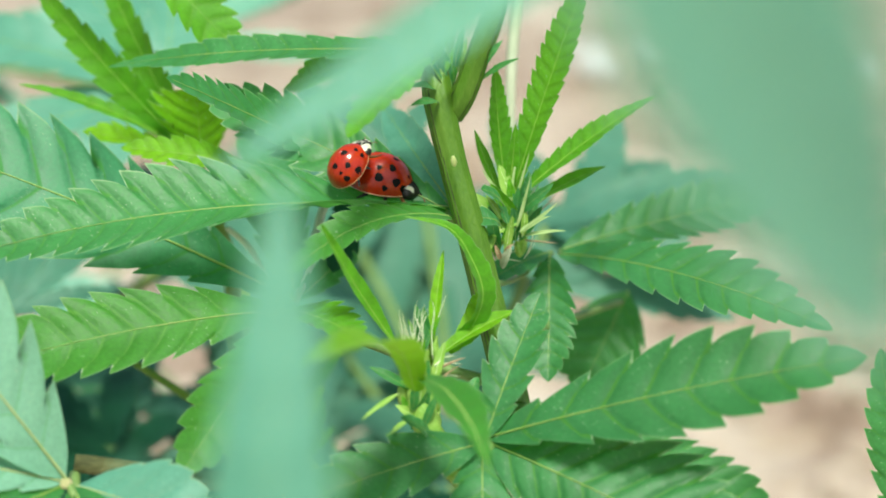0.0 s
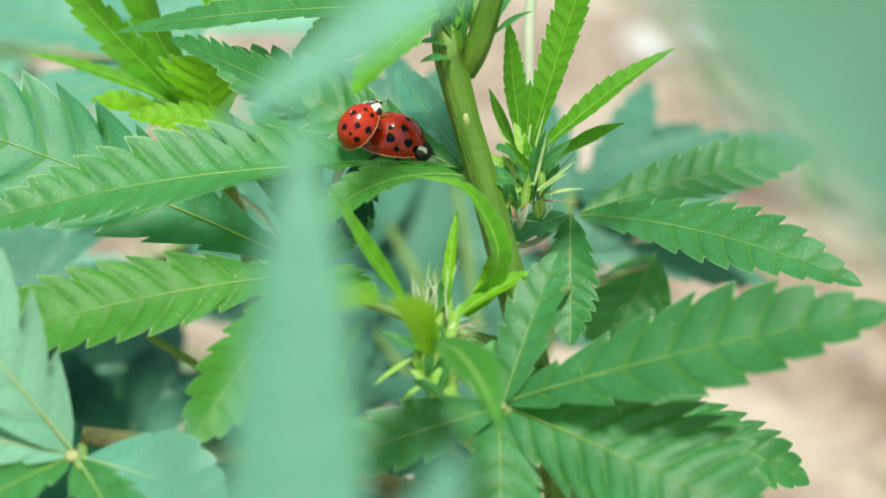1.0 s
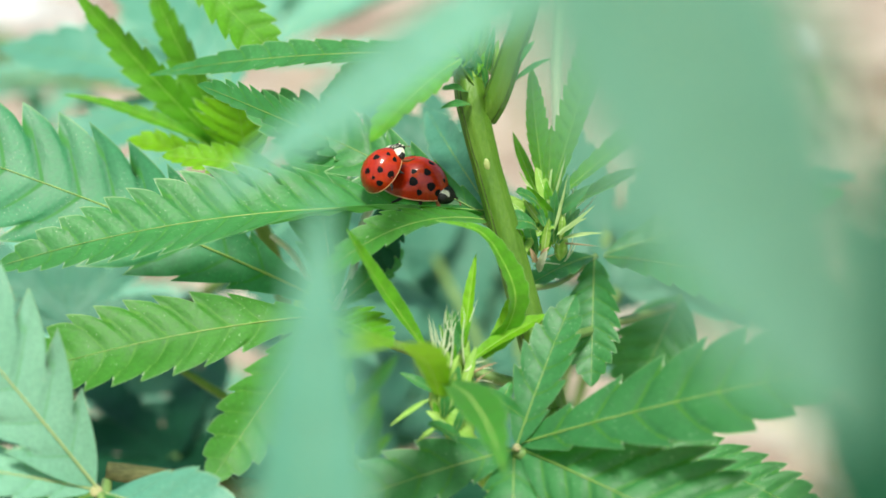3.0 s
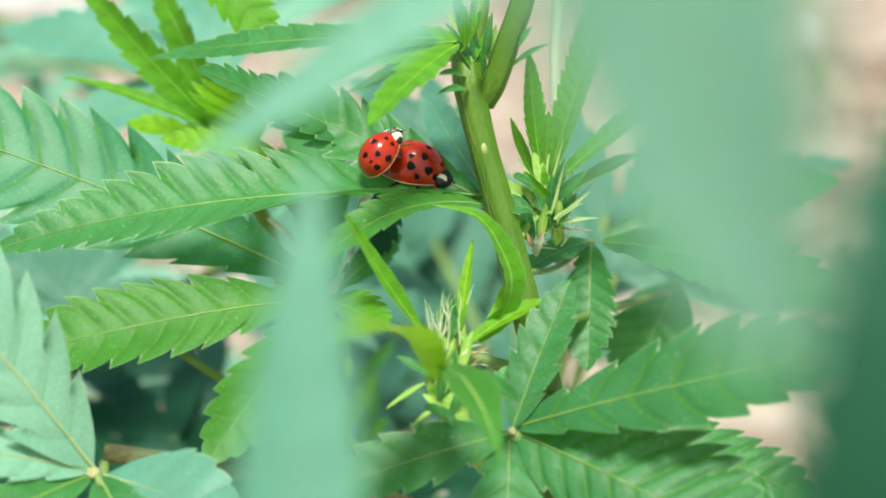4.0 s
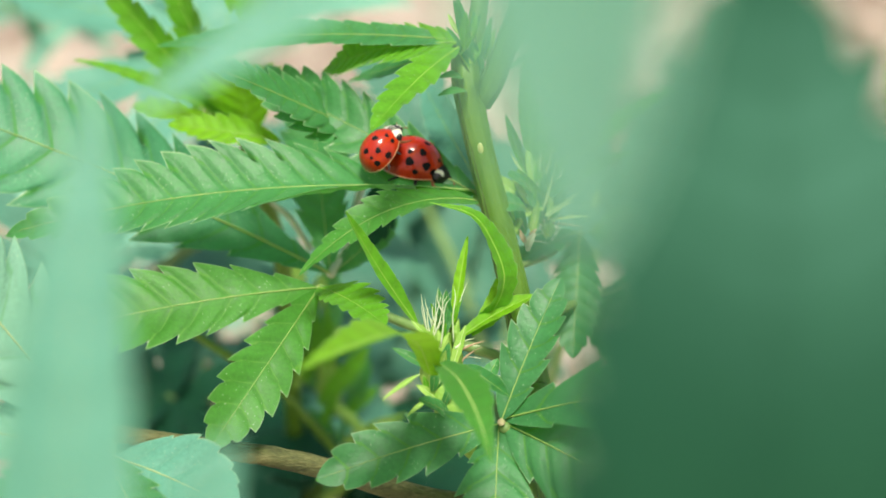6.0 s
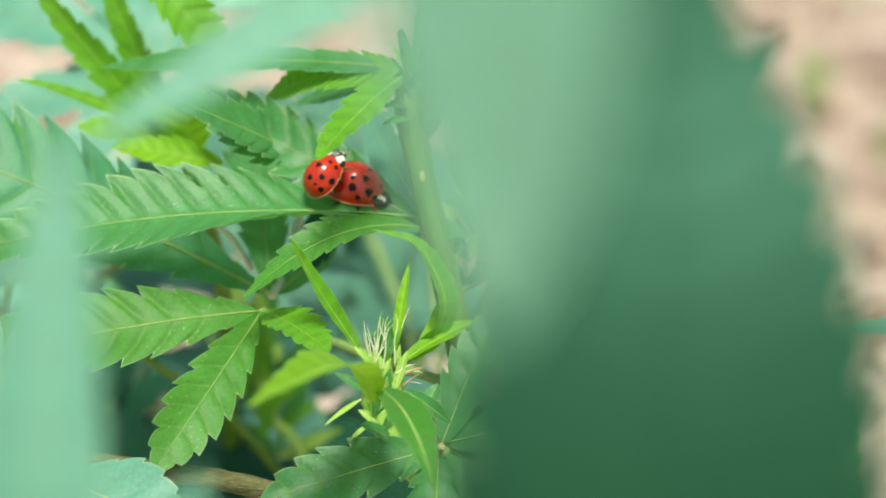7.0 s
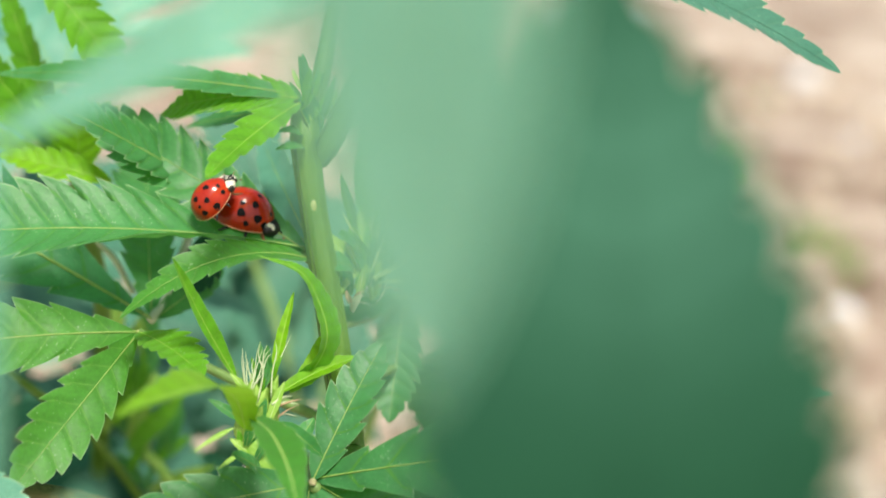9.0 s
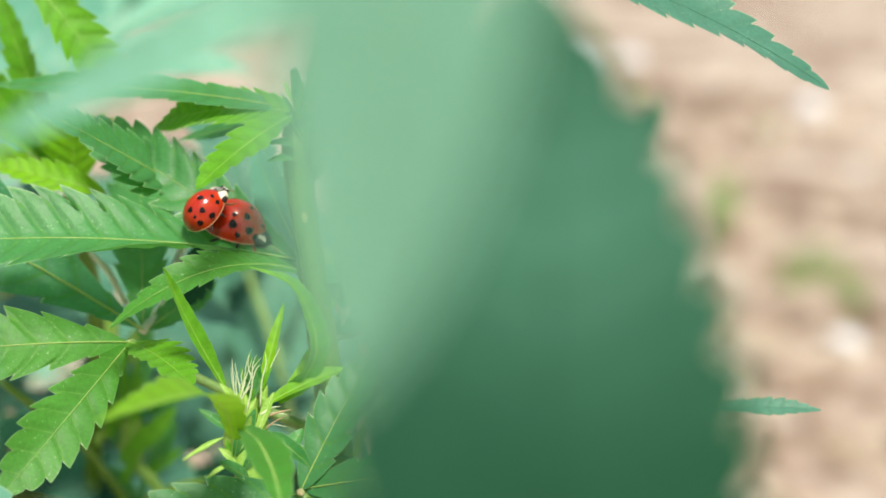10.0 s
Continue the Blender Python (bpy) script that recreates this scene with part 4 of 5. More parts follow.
# ---- plants behind ----
def back_plant(x, y, h, n, seed, label, spread=1.0, lean=(0, 0), mats=(BLUE, GREEN)):
    """A smaller hemp plant out of focus: a stem with palmate leaves all the way up."""
    rng = random.Random(seed)
    top = (x + lean[0], y + lean[1], h)
    p = thing("hemp_plant", x, y, 0, label, "plant", "hemp plants behind")
    stalk("stem", [(x, y, -8), (x + lean[0] * 0.3, y + lean[1] * 0.3, h * 0.4), (x + lean[0] * 0.7, y + lean[1] * 0.7, h * 0.75), top], [3, 2.4, 1.8, 0.8], STEM, p, sides=10)
    meshes = []
    for k in range(4):
        mt = mats[k % len(mats)]
        bm = leaflet_mesh(44, 9.5, 9, bow=3, fold=12, curl=7, seed=seed + k, cols=5, rows=(0, 0.3, 0.7, 1.0), rib=0.25)
        meshes.append(mesh_of("leaflet", bm, list(mt)))
    for k in range(n):
        f = 0.25 + 0.75 * (k + 0.5) / n
        at = Vector((x + lean[0] * f, y + lean[1] * f, h * f))
        az = k * 2.4 + rng.uniform(-0.4, 0.4)
        out = Vector((math.cos(az), math.sin(az), rng.uniform(0.1, 0.6)))
        ln = rng.uniform(16, 34) * spread
        end = at + out * ln
        lf_ = stalk("leaf", [at, at + out * ln * 0.5 + Vector((0, 0, 2)), end], [0.9, 0.7, 0.6], PETIOLE, p, sides=6, steps=3)
        size = rng.uniform(0.7, 1.1) * spread * (1.15 - 0.4 * f)
        flat = Vector((out.x, out.y, 0)).normalized()
        for j in range(5):
            a = (j - 2) * 0.62 + rng.uniform(-0.1, 0.1)
            d = Vector((flat.x * math.cos(a) - flat.y * math.sin(a), flat.x * math.sin(a) + flat.y * math.cos(a), rng.uniform(-0.45, 0.15)))
            m = frame_of(end, end + d * 10, (rng.uniform(-0.2, 0.2), rng.uniform(-0.3, 0.1), 1))
            sc = size * (1 - 0.16 * abs(j - 2))
            ob = new("leaflet", meshes[(k + j) % 4])
            set_world(ob, m @ Matrix.Diagonal((sc, sc, sc, 1)), lf_)
    return p


def fan(parent, stem_at, centre, direction, normal, length, n, mats, seed, width=0.24, label="", spread=0.62):
    """A palmate leaf with n leaflets round direction, its blade facing normal (mm)."""
    rng = random.Random(seed)
    lf_ = stalk("leaf", [stem_at, (Vector(stem_at) + Vector(centre)) / 2 + Vector((0, 0, 6)), centre], [0.9, 0.8, 0.7], PETIOLE, parent, label, sides=8, steps=4)
    z = Vector(normal).normalized()
    d0 = Vector(direction)
    d0 = (d0 - z * d0.dot(z)).normalized()
    for j in range(n):
        a = (j - (n - 1) / 2) * spread + rng.uniform(-0.08, 0.08)
        d = Matrix.Rotation(a, 3, z) @ d0 + z * rng.uniform(-0.15, 0.05)
        ln = length * (1 - 0.13 * abs(j - (n - 1) / 2)) * rng.uniform(0.9, 1.08)
        leaflet(lf_, centre, Vector(centre) + d * ln, z, ln * width, mats, max(6, round(ln / 4.5)), bow=ln * 0.03, curl=ln * 0.08, fold=10, seed=seed * 7 + j, cols=5, rows=(0, 0.3, 0.7, 1.0), rib=0.25)
    return lf_


def stand(x, y, h, seed, label, lean=(0, 0)):
    p = thing("hemp_plant", x, y, 0, label, "plant", "hemp plants behind")
    stalk("stem", [(x, y, -8), (x + lean[0] * 0.3, y + lean[1] * 0.3, h * 0.4), (x + lean[0] * 0.7, y + lean[1] * 0.7, h * 0.75), (x + lean[0], y + lean[1], h)], [3, 2.5, 2.0, 1.2], STEM, p, sides=10)
    return p


s1 = stand(15, 75, 340, 1, "blurred hemp plant behind the flowering shoot")
# bluish cast of the sky on these fans lies in their leaf colour
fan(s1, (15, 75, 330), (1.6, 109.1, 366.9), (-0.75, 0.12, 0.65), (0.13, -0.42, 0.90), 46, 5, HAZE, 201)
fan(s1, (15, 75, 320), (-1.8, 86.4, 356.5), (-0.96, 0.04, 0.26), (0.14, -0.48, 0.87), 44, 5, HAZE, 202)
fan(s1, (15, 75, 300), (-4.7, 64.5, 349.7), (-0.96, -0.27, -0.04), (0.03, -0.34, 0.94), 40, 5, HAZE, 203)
# darker leaf colour stands in for the shade low behind the shoot
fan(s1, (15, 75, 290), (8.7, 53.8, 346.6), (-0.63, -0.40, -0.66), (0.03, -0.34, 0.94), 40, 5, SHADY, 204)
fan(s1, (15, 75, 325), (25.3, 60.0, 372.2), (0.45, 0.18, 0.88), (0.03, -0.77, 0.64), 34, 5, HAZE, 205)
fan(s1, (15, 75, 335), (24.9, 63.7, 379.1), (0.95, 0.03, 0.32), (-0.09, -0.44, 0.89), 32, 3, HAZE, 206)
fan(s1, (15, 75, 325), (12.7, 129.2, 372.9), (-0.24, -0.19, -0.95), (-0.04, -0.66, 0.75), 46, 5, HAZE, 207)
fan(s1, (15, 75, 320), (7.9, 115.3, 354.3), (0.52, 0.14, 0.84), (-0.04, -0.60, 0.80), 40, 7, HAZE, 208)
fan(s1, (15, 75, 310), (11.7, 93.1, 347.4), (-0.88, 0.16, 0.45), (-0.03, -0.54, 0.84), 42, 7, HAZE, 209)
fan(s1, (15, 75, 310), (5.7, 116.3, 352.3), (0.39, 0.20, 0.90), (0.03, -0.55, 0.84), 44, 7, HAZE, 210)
s2 = stand(-55, 95, 340, 2, "blurred hemp plant in the shade behind")
fan(s2, (-55, 95, 330), (-42.5, 43.5, 374.3), (-0.19, 0.20, 0.96), (0.03, -0.66, 0.75), 24, 7, HAZE, 211, spread=0.5)
fan(s2, (-55, 95, 320), (-28.6, 75.6, 355.9), (-0.99, 0.01, 0.13), (0.03, -0.32, 0.95), 40, 5, HAZE, 212)
# understory shade painted by dark leaf colour on this and two fans below
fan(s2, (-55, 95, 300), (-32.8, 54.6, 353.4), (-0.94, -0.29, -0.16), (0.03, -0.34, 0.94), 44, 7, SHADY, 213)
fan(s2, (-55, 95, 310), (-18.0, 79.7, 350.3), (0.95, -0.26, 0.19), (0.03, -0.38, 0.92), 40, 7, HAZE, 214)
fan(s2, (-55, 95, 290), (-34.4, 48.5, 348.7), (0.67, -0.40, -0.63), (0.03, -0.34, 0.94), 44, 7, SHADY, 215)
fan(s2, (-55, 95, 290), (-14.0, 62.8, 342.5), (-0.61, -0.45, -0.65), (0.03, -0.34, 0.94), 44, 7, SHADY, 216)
fan(s2, (-55, 95, 335), (-25.0, 59.5, 376.2), (0.72, 0.15, 0.67), (0.03, -0.48, 0.88), 34, 5, HAZE, 217)
stalk("side_shoot", [(-50, 93, 300), (-8.3, 41.3, 346.8), (-11.0, 41.7, 358.4), (-12.0, 41.9, 364.1)], [0.9, 0.8, 0.7, 0.7], BRACT, s2, "blurred pale green side shoot", sides=10)
stalk("side_shoot", [(-8.2, 41.6, 348.2), (-16.0, 26.5, 364.5), (-20.7, 19.6, 370.6), (-25.9, 18.3, 374.8)], [0.6, 0.5, 0.5, 0.4], STEM, s2, sides=10)
tuft(s2, (-11.8, 40.5, 362.4), 16, 5.0, 0.6, 8.5, 700)
tuft(s2, (-10.0, 41.0, 355.0), 8, 4.0, 0.4, 8.0, 730)
for k in range(10):
    bract(s2, Vector((-11.8, 40.8, 363.7)) + Vector((rng.uniform(-3, 3), rng.uniform(-2, 2), rng.uniform(-4, 4))), rng.uniform(1.0, 1.8), (rng.uniform(-1, 1), rng.uniform(-0.5, 0.5), 1))
# pale haze further back is painted by lighter, bluer leaf colours
s3 = stand(-120, 260, 400, 3, "blurred pale hemp plant further back")
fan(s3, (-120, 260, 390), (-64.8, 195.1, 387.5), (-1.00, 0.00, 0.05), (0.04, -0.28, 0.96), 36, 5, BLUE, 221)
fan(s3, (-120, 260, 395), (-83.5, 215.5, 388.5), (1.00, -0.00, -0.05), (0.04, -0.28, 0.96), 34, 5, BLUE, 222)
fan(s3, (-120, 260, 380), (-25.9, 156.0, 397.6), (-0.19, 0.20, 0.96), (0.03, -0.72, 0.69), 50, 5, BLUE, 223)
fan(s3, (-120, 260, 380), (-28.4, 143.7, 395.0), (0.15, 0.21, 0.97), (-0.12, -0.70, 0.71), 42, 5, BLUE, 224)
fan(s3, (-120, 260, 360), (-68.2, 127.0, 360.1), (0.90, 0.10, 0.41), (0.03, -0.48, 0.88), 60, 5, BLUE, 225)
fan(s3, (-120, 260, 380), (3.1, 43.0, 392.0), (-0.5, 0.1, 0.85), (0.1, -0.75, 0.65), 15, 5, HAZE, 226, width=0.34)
fan(s3, (-120, 260, 385), (-24.0, 60.5, 398.6), (-0.9, 0.1, 0.4), (0.1, -0.6, 0.78), 34, 5, (DULL_SHEEN, RIB), 227, width=0.34)
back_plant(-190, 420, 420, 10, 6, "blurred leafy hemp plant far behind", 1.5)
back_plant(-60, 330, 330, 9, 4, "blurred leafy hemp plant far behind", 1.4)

# stones added as stand-ins for bright white spots of unknown source
for k, (x, y, r) in enumerate(((0.56, 1.52, 0.016), (0.98, 3.21, 0.03), (0.40, 1.32, 0.008), (-1.20, 5.11, 0.16), (-1.01, 5.17, 0.06), (0.56, 3.44, 0.05), (0.74, 3.75, 0.03), (0.89, 2.58, 0.012))):
    pebble(x, y, r, k)


def grass_tuft(x, y, seed):
    rng = random.Random(seed)
    bm = bmesh.new()
    for k in range(34):
        a, r = rng.uniform(0, 6.28), rng.uniform(0, 0.012)
        h, b = rng.uniform(0.02, 0.06), rng.uniform(0.005, 0.03)
        px, py = r * math.cos(a), r * math.sin(a)
        w = 0.0012
        t = rng.uniform(0, 6.28)
        last = None
        for s in (0, 0.35, 0.7, 1.0):
            c = Vector((px + math.cos(a) * b * s * s, py + math.sin(a) * b * s * s, h * s - 0.008))
            e = Vector((math.cos(t), math.sin(t), 0)) * w * (1.02 - s)
            row = [bm.verts.new(c - e), bm.verts.new(c + e)]
            if last:
                bm.faces.new((last[0], last[1], row[1], row[0]))
            last = row
    ob = part("grass_tuft", bm, GRASS, None, m=Matrix.Translation((x, y, 0)))
    tagged(ob, "small tuft of fresh green grass on dry soil", "grass", "grass tufts on the soil")


for k, (x, y) in enumerate(((0.60, 2.25), (0.55, 2.05), (0.62, 1.70), (0.62, 1.86), (0.80, 2.82), (0.63, 3.06), (0.58, 1.79), (0.75, 4.33), (0.63, 1.79), (0.60, 2.19))):
    grass_tuft(x, y, k)


# ---- the two beetles ----
def dome(x, y, a, b, h):
    """Height of the wing cases over the plan (mm)."""
    r2 = (x / a) ** 2 + (y / b) ** 2
    return h * max(0.0, 1 - r2) ** 0.55


def ladybird(size, at, forward, upward, spots, label, height=2.5, cream=1.0):
    """A spotted lady beetle: x forward, z up, about 7 mm at size 1."""
    f, u = Vector(forward).normalized(), Vector(upward)
    u = (u - f * u.dot(f)).normalized()
    r = u.cross(f)
    m = Matrix.Translation(Vector(at) * MM) @ Matrix((f, r, u)).transposed().to_4x4() @ Matrix.Diagonal((size, size, size, 1))
    b = new("ladybird")
    b.empty_display_size = 0.003
    set_world(b, m)
    tagged(b, label, "beetle", "mating ladybirds")
    A, B, Hh = 3.3, 2.7, height

    def plan(rr, t):
        x, y = A * rr * math.cos(t), B * rr * math.sin(t)
        y *= 1 - 0.10 * (x / A)
        return x - 0.3, y

    def surf(x, y):
        return dome((x + 0.3), y / (1 - 0.10 * ((x + 0.3) / A)), A, B, Hh)

    for sgn in (-1, 1):
        bm = bmesh.new()
        nr, na = 16, 26
        g = []
        for i in range(nr + 1):
            rr = math.sin(i / nr * math.pi / 2)
            row = []
            for j in range(na + 1):
                t = math.pi * j / na * sgn
                x, y = plan(rr, t)
                z = surf(x, y) if i < nr else 0.0
                if rr > 0.985:
                    z = max(z - 0.02, 0)
                if j in (0, na):
                    z -= 0.05
                row.append(bm.verts.new(Vector((x, y, z)) * MM))
            g.append(row)
        lip = []
        for j in range(na + 1):
            t = math.pi * j / na * sgn
            x, y = plan(1.018, t)
            lip.append(bm.verts.new(Vector((x, y, -0.09)) * MM))
        g.append(lip)
        for i in range(len(g) - 1):
            for j in range(na):
                q = (g[i][j], g[i + 1][j], g[i + 1][j + 1], g[i][j + 1])
                q = q if sgn > 0 else q[::-1]
                fc = bm.faces.new(q)
                fc.material_index = 1 if i >= nr - 0 else 0
        bmesh.ops.remove_doubles(bm, verts=bm.verts, dist=1e-6)
        case = part("wing_case", bm, [SHELL, SHELL_RIM], b, "glossy red wing case with black spots", m)
        for (sx, sy, sr) in spots:
            if sy * sgn < 0:
                continue
            bm = bmesh.new()
            c = bm.verts.new(Vector((sx, sy, surf(sx, sy) + 0.03)) * MM)
            # stretch the patch along the slope so that it stays round on the dome
            e = 0.05
            gx = (surf(sx + e, sy) - surf(sx - e, sy)) / (2 * e)
            gy = (surf(sx, sy + e) - surf(sx, sy - e)) / (2 * e)
            n3 = Vector((-gx, -gy, 1)).normalized()
            t1 = n3.cross(Vector((0, 1, 0))).normalized()
            t2 = n3.cross(t1)
            prev = [c]
            rings = []
            for q in (0.5, 1.0):
                ring = []
                for k in range(14):
                    w = 2 * math.pi * k / 14
                    rad = sr * q * (1 + 0.10 * math.sin(3 * w + sx * 5) + 0.06 * math.sin(2 * w + sy * 7))
                    o = (t1 * math.cos(w) + t2 * math.sin(w)) * rad
                    x, y = sx + o.x, sy + o.y
                    if y * sgn < 0.02:
                        y = 0.02 * sgn
                    ring.append(bm.verts.new(Vector((x, y, surf(x, y) + (0.035 if q < 1 else 0.012))) * MM))
                rings.append(ring)
            for k in range(14):
                bm.faces.new((c, rings[0][k], rings[0][(k + 1) % 14]))
                bm.faces.new((rings[0][k], rings[1][k], rings[1][(k + 1) % 14], rings[0][(k + 1) % 14]))
            bmesh.ops.recalc_face_normals(bm, faces=bm.faces)
            part("spot", bm, SPOT, case, "", m)
    # body below the wing cases
    bm = bmesh.new()
    bmesh.ops.create_uvsphere(bm, u_segments=20, v_segments=12, radius=1.0)
    for v in bm.verts:
        v.co = Vector((v.co.x * 3.0 - 0.35, v.co.y * 2.4, v.co.z * 0.75 - 0.05)) * MM
    part("abdomen", bm, BLACK, b, "", m)
    # pronotum: cream shield with a black mark
    bm = bmesh.new()
    bmesh.ops.create_uvsphere(bm, u_segments=40, v_segments=28, radius=1.0)
    for v in bm.verts:
        v.co = Vector((v.co.x * 1.1 + 2.66, v.co.y * 1.8 * (1 - 0.25 * v.co.x), v.co.z * 0.95 * (1 - 0.35 * v.co.x) + 0.15)) * MM
    for fc in bm.faces:
        c = fc.calc_center_median() / MM
        mark = abs(abs(c.y) - 0.28 - 0.22 * (c.x - 2.3)) < 0.2 or abs(c.y) < 0.14 or (abs(c.y) < 0.75 and c.x < 2.55)
        rim = c.z < -0.05 or abs(c.y) > 1.52 or c.x > 3.5
        if mark or rim or cream < 1 and (abs(c.y) < 1.05 or c.x > 3.05):
            fc.material_index = 1
    shield = part("pronotum", bm, [CREAM, BLACK], b, "cream shield with a black mark", m)
    bm = bmesh.new()
    bmesh.ops.create_uvsphere(bm, u_segments=16, v_segments=10, radius=1.0)
    for v in bm.verts:
        v.co = Vector((v.co.x * 0.5 + 3.5, v.co.y * 0.78, v.co.z * 0.45 - 0.1)) * MM
    hd = part("head", bm, BLACK, b, "", m)
    for sgn in (-1, 1):
        bm = bmesh.new()
        bmesh.ops.create_uvsphere(bm, u_segments=10, v_segments=8, radius=0.22 * MM, matrix=Matrix.Translation((3.7 * MM, 0.66 * sgn * MM, 0.05 * MM)))
        part("eye", bm, SPOT, hd, "", m)
        bm = bmesh.new()
        bmesh.ops.create_uvsphere(bm, u_segments=8, v_segments=6, radius=0.16 * MM, matrix=Matrix.Translation((3.86 * MM, 0.3 * sgn * MM, 0.08 * MM)))
        part("face_mark", bm, CREAM, hd, "", m)
        bm = bmesh.new()
        tube(bm, [(3.8, 0.5 * sgn, -0.1), (4.1, 0.9 * sgn, -0.1), (4.3, 1.2 * sgn, -0.3)], [0.05, 0.04, 0.08], sides=6, steps=3)
        part("antenna", bm, BROWN, hd, "", m)
        for k, (x0, dx) in enumerate(((2.0, 0.9), (0.6, 0.1), (-0.9, -0.8))):
            bm = bmesh.new()
            tube(bm, [(x0, 1.3 * sgn, -0.3), (x0 + dx * 0.5, 2.4 * sgn, -0.35), (x0 + dx * 0.9, 2.75 * sgn, -0.5), (x0 + dx * 1.3, 2.95 * sgn, -0.65)], [0.2, 0.18, 0.12, 0.08], sides=7, steps=3)
            part("leg", bm, BLACK if k else BROWN, b, "", m)
    return b, m


SPOTS_A = [(0.36, -0.5, 0.42), (1.62, -1.12, 0.3), (1.49, -1.85, 0.34), (-1.74, -0.4, 0.42), (-0.79, -1.78, 0.4), (-0.44, -2.56, 0.48), (-2.07, -1.41, 0.24), (-2.18, -2.03, 0.42), (1.62, 1.12, 0.3), (1.49, 1.85, 0.34), (-0.79, 1.78, 0.4)]
SPOTS_B = [(-0.49, -1.71, 0.26), (0.72, -1.36, 0.36), (0.84, -0.06, 0.38), (-0.32, -2.26, 0.42), (1.35, -1.88, 0.42), (2.07, -1.61, 0.36), (0.41, -2.48, 0.28), (2.32, -0.63, 0.2), (1.5, 0.65, 0.34), (0.2, 1.2, 0.38), (-1.1, 0.65, 0.36)]
female, female_pose = ladybird(1.04, (0.8, 1.8, 396.4), (0.97, -0.14, -0.22), (0.17, -0.22, 0.98), SPOTS_B, "glossy red black-spotted ladybird standing on a hemp leaf", 3.1, 0.7)
male, male_pose = ladybird(0.74, (-2.35, -1.5, 399.0), (0.6, 0.3, 0.74), (-0.62, -0.58, 0.5), SPOTS_A, "glossy red black-spotted ladybird mounted on another beetle", 2.8, 1.5)

# ---- leaves close before the lens ----
front = thing("hemp_plant", 70, -60, 0, "out-of-focus hemp plant close in front with large leaves", "plant")
stalk("stem", [(70, -60, -8), (66, -62, 150), (60, -66, 300), (60, -66, 420)], [3.2, 2.8, 2.2, 1.4], STEM, front, sides=12)
front_low = thing("hemp_plant", -45, -85, 0, "low out-of-focus hemp plant close in front", "plant")
stalk("stem", [(-45, -85, -8), (-40, -85, 150), (-30, -86, 300), (-28, -88, 345)], [3.0, 2.4, 1.8, 1.2], STEM, front_low, sides=12)


# low leaves added out of view to block light bouncing off the soil
for k in range(9):
    z = 175 + k * 19
    a = k * 2.4 + 0.6
    fan(front, (66 - z * 0.01, -62 - z * 0.01, z), (66 + 26 * math.cos(a), -62 + 26 * math.sin(a), z + 8), (math.cos(a), math.sin(a), -0.2), (0.1 * math.cos(a), 0.1 * math.sin(a), 1), 58, 7, HAZE, 600 + k)
# more unseen leaves against soil bounce, on the low plant
for k in range(6):
    z = 170 + k * 20
    a = k * 2.4 + 1.9
    fan(front_low, (-40, -85, z), (-40 + 22 * math.cos(a), -85 + 22 * math.sin(a), z + 8), (math.cos(a), math.sin(a), -0.2), (0.1 * math.cos(a), 0.1 * math.sin(a), 1), 50, 7, HAZE, 620 + k)


def front_leaflet(parent, base, tip, normal, width, mats, **kw):
    return leaflet(parent, base, tip, normal, width, mats, name="leaf", **kw)


# sky sheen on the pale front leaves comes from their base colours
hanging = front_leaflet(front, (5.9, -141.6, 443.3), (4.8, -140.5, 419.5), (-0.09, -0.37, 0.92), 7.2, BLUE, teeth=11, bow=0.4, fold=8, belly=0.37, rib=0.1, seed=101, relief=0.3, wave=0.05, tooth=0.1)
# shadow on this leaf is held by its dark base colour
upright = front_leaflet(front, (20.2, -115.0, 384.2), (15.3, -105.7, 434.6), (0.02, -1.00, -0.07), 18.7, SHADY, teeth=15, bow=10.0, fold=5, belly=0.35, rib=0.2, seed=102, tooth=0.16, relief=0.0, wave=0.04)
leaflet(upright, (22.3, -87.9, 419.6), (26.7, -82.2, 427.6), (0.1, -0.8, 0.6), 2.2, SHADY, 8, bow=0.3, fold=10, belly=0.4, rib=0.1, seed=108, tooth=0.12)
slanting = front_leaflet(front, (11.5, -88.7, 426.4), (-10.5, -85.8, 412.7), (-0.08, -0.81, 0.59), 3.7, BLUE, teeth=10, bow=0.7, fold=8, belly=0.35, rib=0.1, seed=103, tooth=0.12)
rising = front_leaflet(front_low, (-5.4, -109.2, 375.0), (-2.5, -95.2, 413.3), (0.10, -0.99, -0.01), 7.6, (DULL_SHEEN, PALE_RIB), teeth=11, bow=0.7, fold=8, belly=0.25, rib=0.1, seed=104, tooth=0.08, relief=0.4)

for tip_at, w, k in (((-9.2, -104.3, 402.4), 4.6, 0), ((3.8, -100.3, 397.9), 5.6, 1)):
    leaflet(rising, (-5.2, -108.0, 378.0), tip_at, (0.1, -0.96, 0.2), w, (DULL_SHEEN, PALE_RIB), 8, bow=0.6, fold=8, belly=0.4, rib=0.1, seed=106 + k, tooth=0.1, relief=0.4)


# ---- what moves ----
def sway(ob, parent, pivot, rows):
    """Key a leaf that the wind sways: shift (mm) and a turn (degrees) about a level line through the pivot."""
    home = placed[ob]
    inv = placed[parent].inverted()
    out = []
    for t, dx, dy, dz, turn in rows:
        c = Vector(pivot) * MM
        q = Matrix.Translation(c) @ Matrix.Rotation(radians(turn), 4, Vector((0, 1, -0.2))) @ Matrix.Translation(-c)
        out.append((t, inv @ Matrix.Translation((dx * MM, dy * MM, dz * MM)) @ q @ home))
    walk(ob, out)


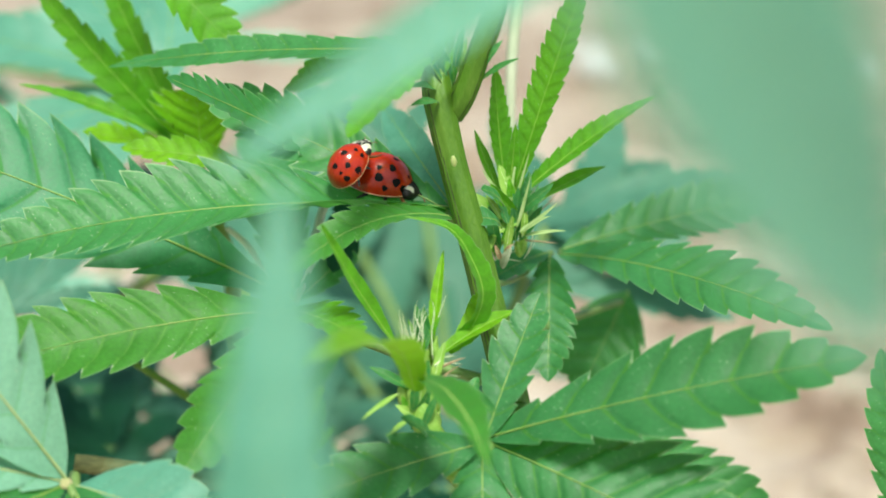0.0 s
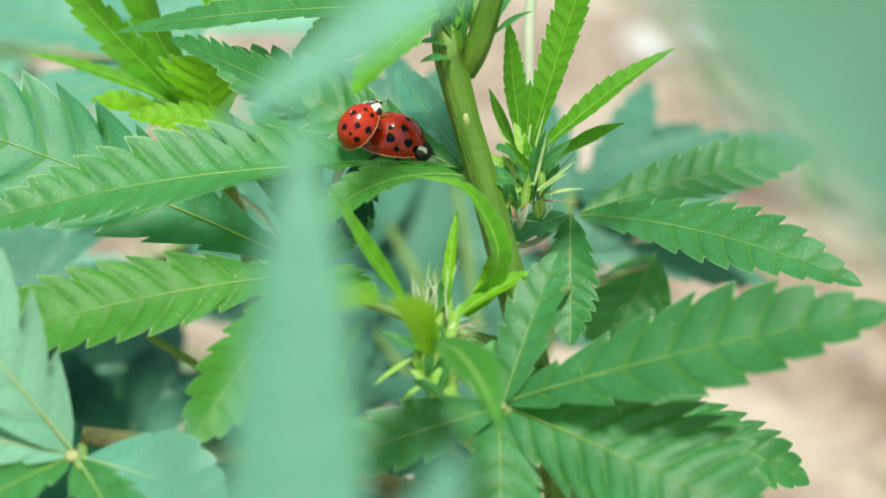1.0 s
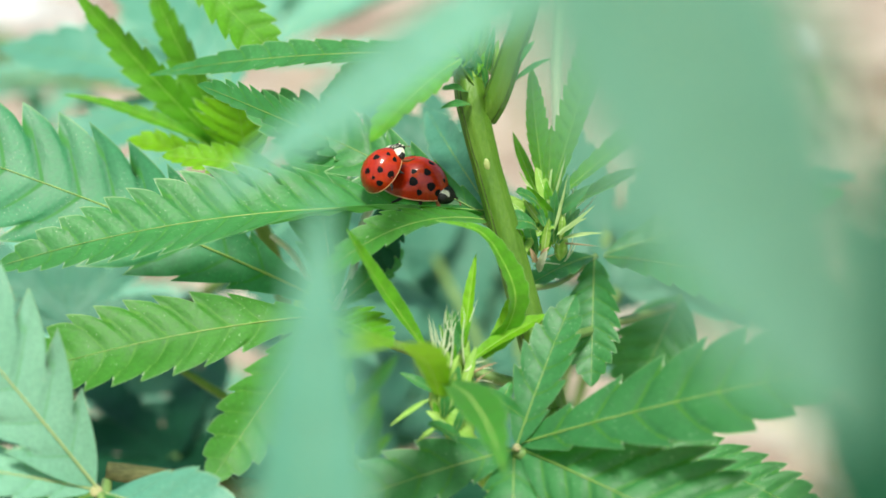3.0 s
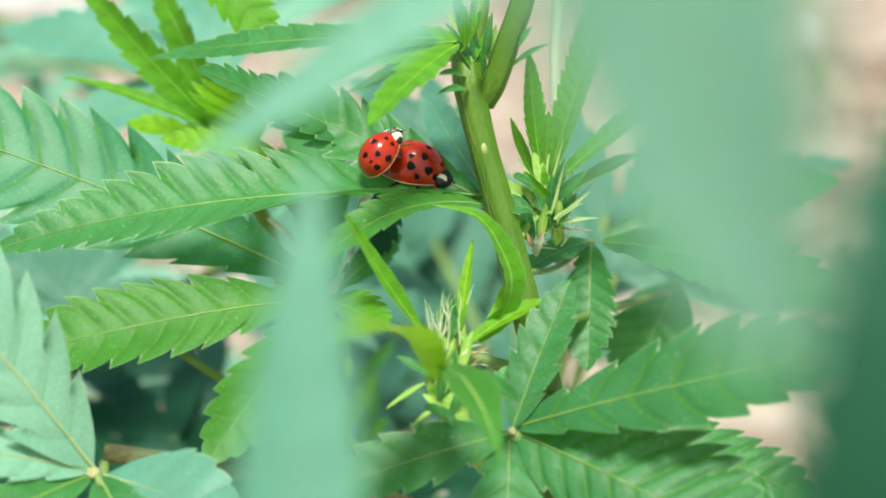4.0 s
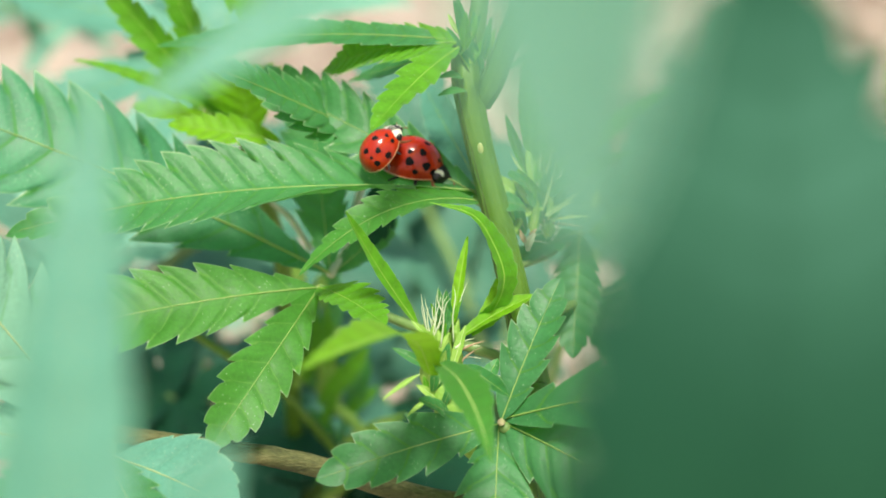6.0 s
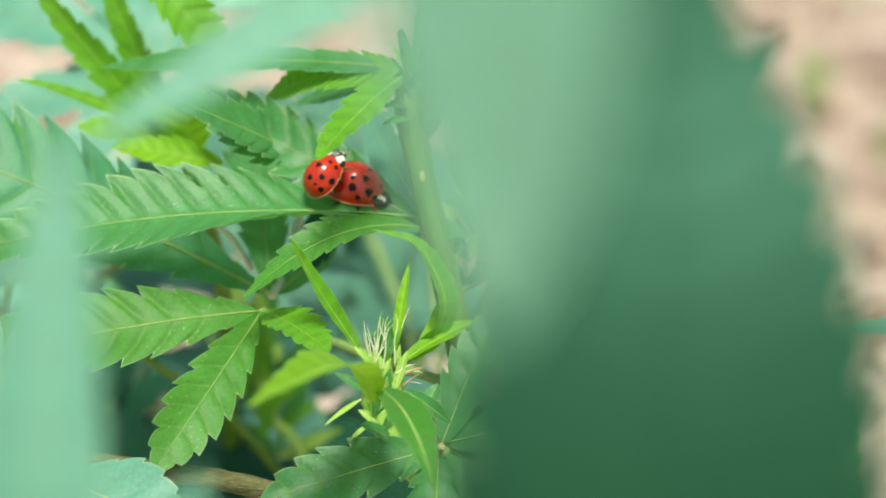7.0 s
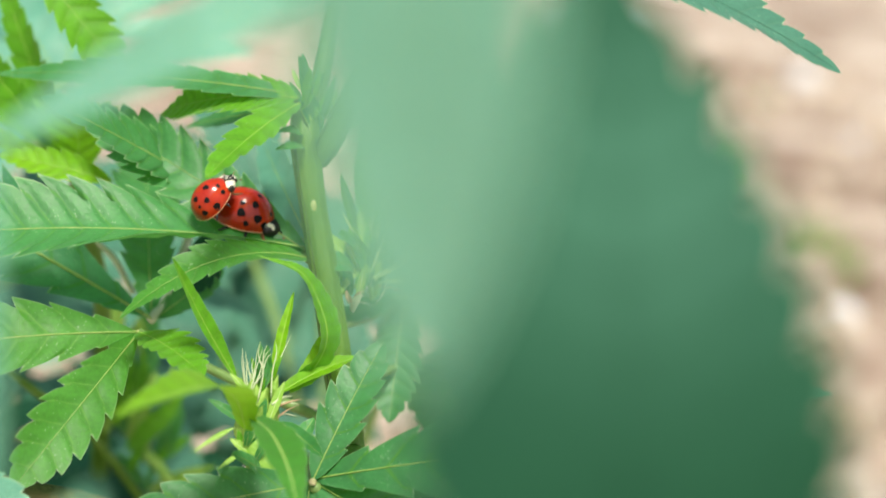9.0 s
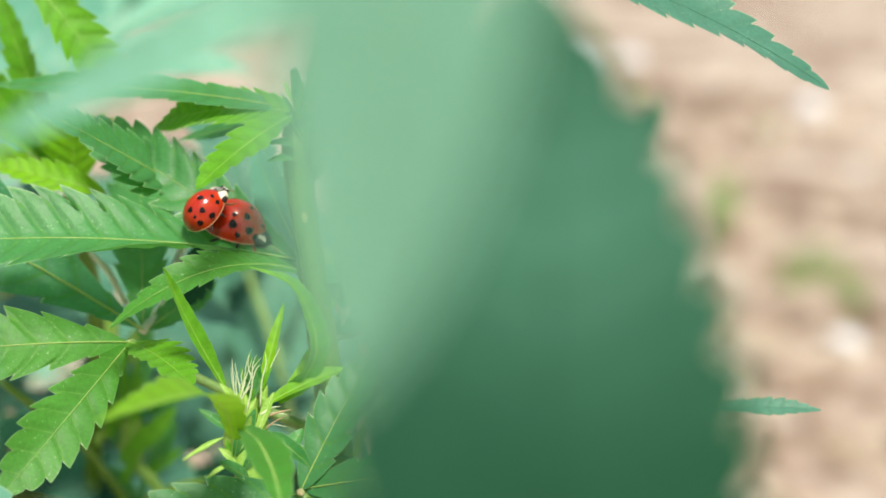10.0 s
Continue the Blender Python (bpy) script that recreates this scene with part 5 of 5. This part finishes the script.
def motions():
    sway(hanging, front, (3.1, -140.7, 430.3), [(0, -0.7, 4.7, -6.4, -28), (0.5, 1.2, 8.8, -8.1, -28), (1, 2.7, 9.7, -8.1, -28), (1.5, 4.5, 5.1, -11.7, -26), (2, 4.5, 4.1, -11.9, -26), (2.5, 4.5, 6.1, -10.7, -26), (4, 4.4, 5.7, -6.8, -18), (4.5, 3.7, 6.8, -7.2, -8), (5, 2.8, 4.7, -6.4, -9), (5.2, 2.1, 4.2, -4.9, -8), (6, 0.8, 1.2, 5, -4), (6.3, -1.1, 0.9, 8.4, -4), (6.5, 0.4, 0.7, 5.4, 0), (7, -1.4, -2, 8, -4), (7.5, -0.6, 0.1, 3.3, -4), (8, 0.1, 1.2, 3.4, -5), (8.5, 0.8, 0.8, 2.9, -8), (9, 0.1, 0.4, 3.9, -8), (9.5, -0.2, 0.4, 3.4, -8), (9.8, 0.5, -0.1, 2.7, -6), (10, 1, 0, 3.5, 0)])
    sway(upright, front, (17.0, -107.1, 420.3), [(0, 11.2, 3.7, -9.0, 11.0), (1, 12.7, 8.8, -14.1, 11.0), (1.5, 10.9, 5.9, -11.4, 11.0), (2, 10.7, 4.8, -13.3, 11.0), (2.5, 9.4, 7.3, -12.4, 11.0), (4, 8.5, 6.9, -14.1, 10.3), (4.5, 3.3, 8.3, -15.2, 11.8), (5, 2.8, 6.6, -13.4, 12.3), (5.2, 2.6, 6.1, -11.3, 11.4), (6.3, -0.8, 0.8, -2.0, 9.0), (6.5, 0.5, 2.5, -0.6, 10.1), (7, -3.9, -1.9, 1.0, 7.8), (7.5, -1.6, -1.0, -2.4, 7.4), (8, 0.6, -0.3, -0.8, 12.2), (8.5, 0.8, -3.7, -1.0, 5.1), (9, -0.6, -1.0, -1.0, 2.5), (9.5, 0.2, 1.3, -1.6, 3.6), (10, -1.4, 2.7, -2.7, 3.8)])
    sway(slanting, front, (-9.5, -86.7, 413.6), [(0, -1.1, -0.3, -0.2, 0), (0.5, -0.7, 3.8, -2.0, 0), (1, -0.1, 4.2, -2.4, 0), (1.5, 1.4, 0.5, -1.1, 0), (2, 1.3, -0.9, -1.8, 0), (2.5, 1.6, 0.3, -1.7, 0), (4, 0.7, -0.1, -0.7, 0), (4.5, 0.2, 0.9, -0.3, 0), (5, -0.0, -1.3, -0.9, 0), (5.2, 0.2, -1.8, -0.3, 0), (6.3, -3.7, -6.8, 8.2, 0), (6.5, -1.5, -5.0, 7.9, 0), (7, -3.2, -7.8, 9.3, 0), (7.5, -2.9, -5.0, 6.6, 0), (8, -3.2, -3.5, 6.1, 0), (8.5, -2.3, -3.6, 5.5, 0), (9, -2.4, -4.0, 6.7, 0), (9.5, -2.8, -3.8, 6.7, 0), (10, -1.3, -5.2, 6.9, 0)])
    sway(rising, front_low, (-2.5, -96.3, 412.7), [(0, -5.4, -0.9, 1.5, 0), (0.5, -3.5, 3.5, 1.6, 0), (1, -2.8, 3.8, 0.3, 0), (1.5, -1.8, 0.0, 0.9, 0), (2, -0.8, -1.3, 0.6, 0), (2.5, 0.0, 0.0, 0.0, 0), (4, 0.0, -0.5, 1.1, 0), (4.5, -2.2, 0.7, 2.3, 0), (5, -7.2, -1.3, 2.3, 0), (5.2, -5.9, -2.2, 0.9, 0), (6.3, -11.7, -6.6, 12.1, 0), (6.5, -9.2, -5.1, 11.2, 0), (7, -10.5, -7.9, 12.3, 0), (7.5, -9.3, -5.3, 8.9, 0), (8, -7.8, -4.0, 8.6, 0), (8.5, -7.9, -4.1, 7.9, 0), (9, -8.5, -4.3, 9.5, 0), (9.5, -9.2, -4.1, 9.1, 0), (10, -7.9, -5.6, 9.2, 0)])
    # the upper beetle rocks
    rows = [(0.0, male_pose), (6.2, male_pose)]
    for t, a in ((6.35, 5), (6.5, -6), (6.65, 3), (6.8, 0), (8.25, 0), (8.4, 5), (8.55, -5), (8.7, 0), (8.85, 2), (9.0, -9), (9.1, 5), (9.2, -10), (9.3, -4), (9.4, -12), (9.5, 3), (9.6, -7), (9.75, 0), (10.0, 0)):
        rows.append((t, male_pose @ pose(0, 0, 0, a * 0.5, a * 0.6, a)))
    walk(male, rows)


motions()
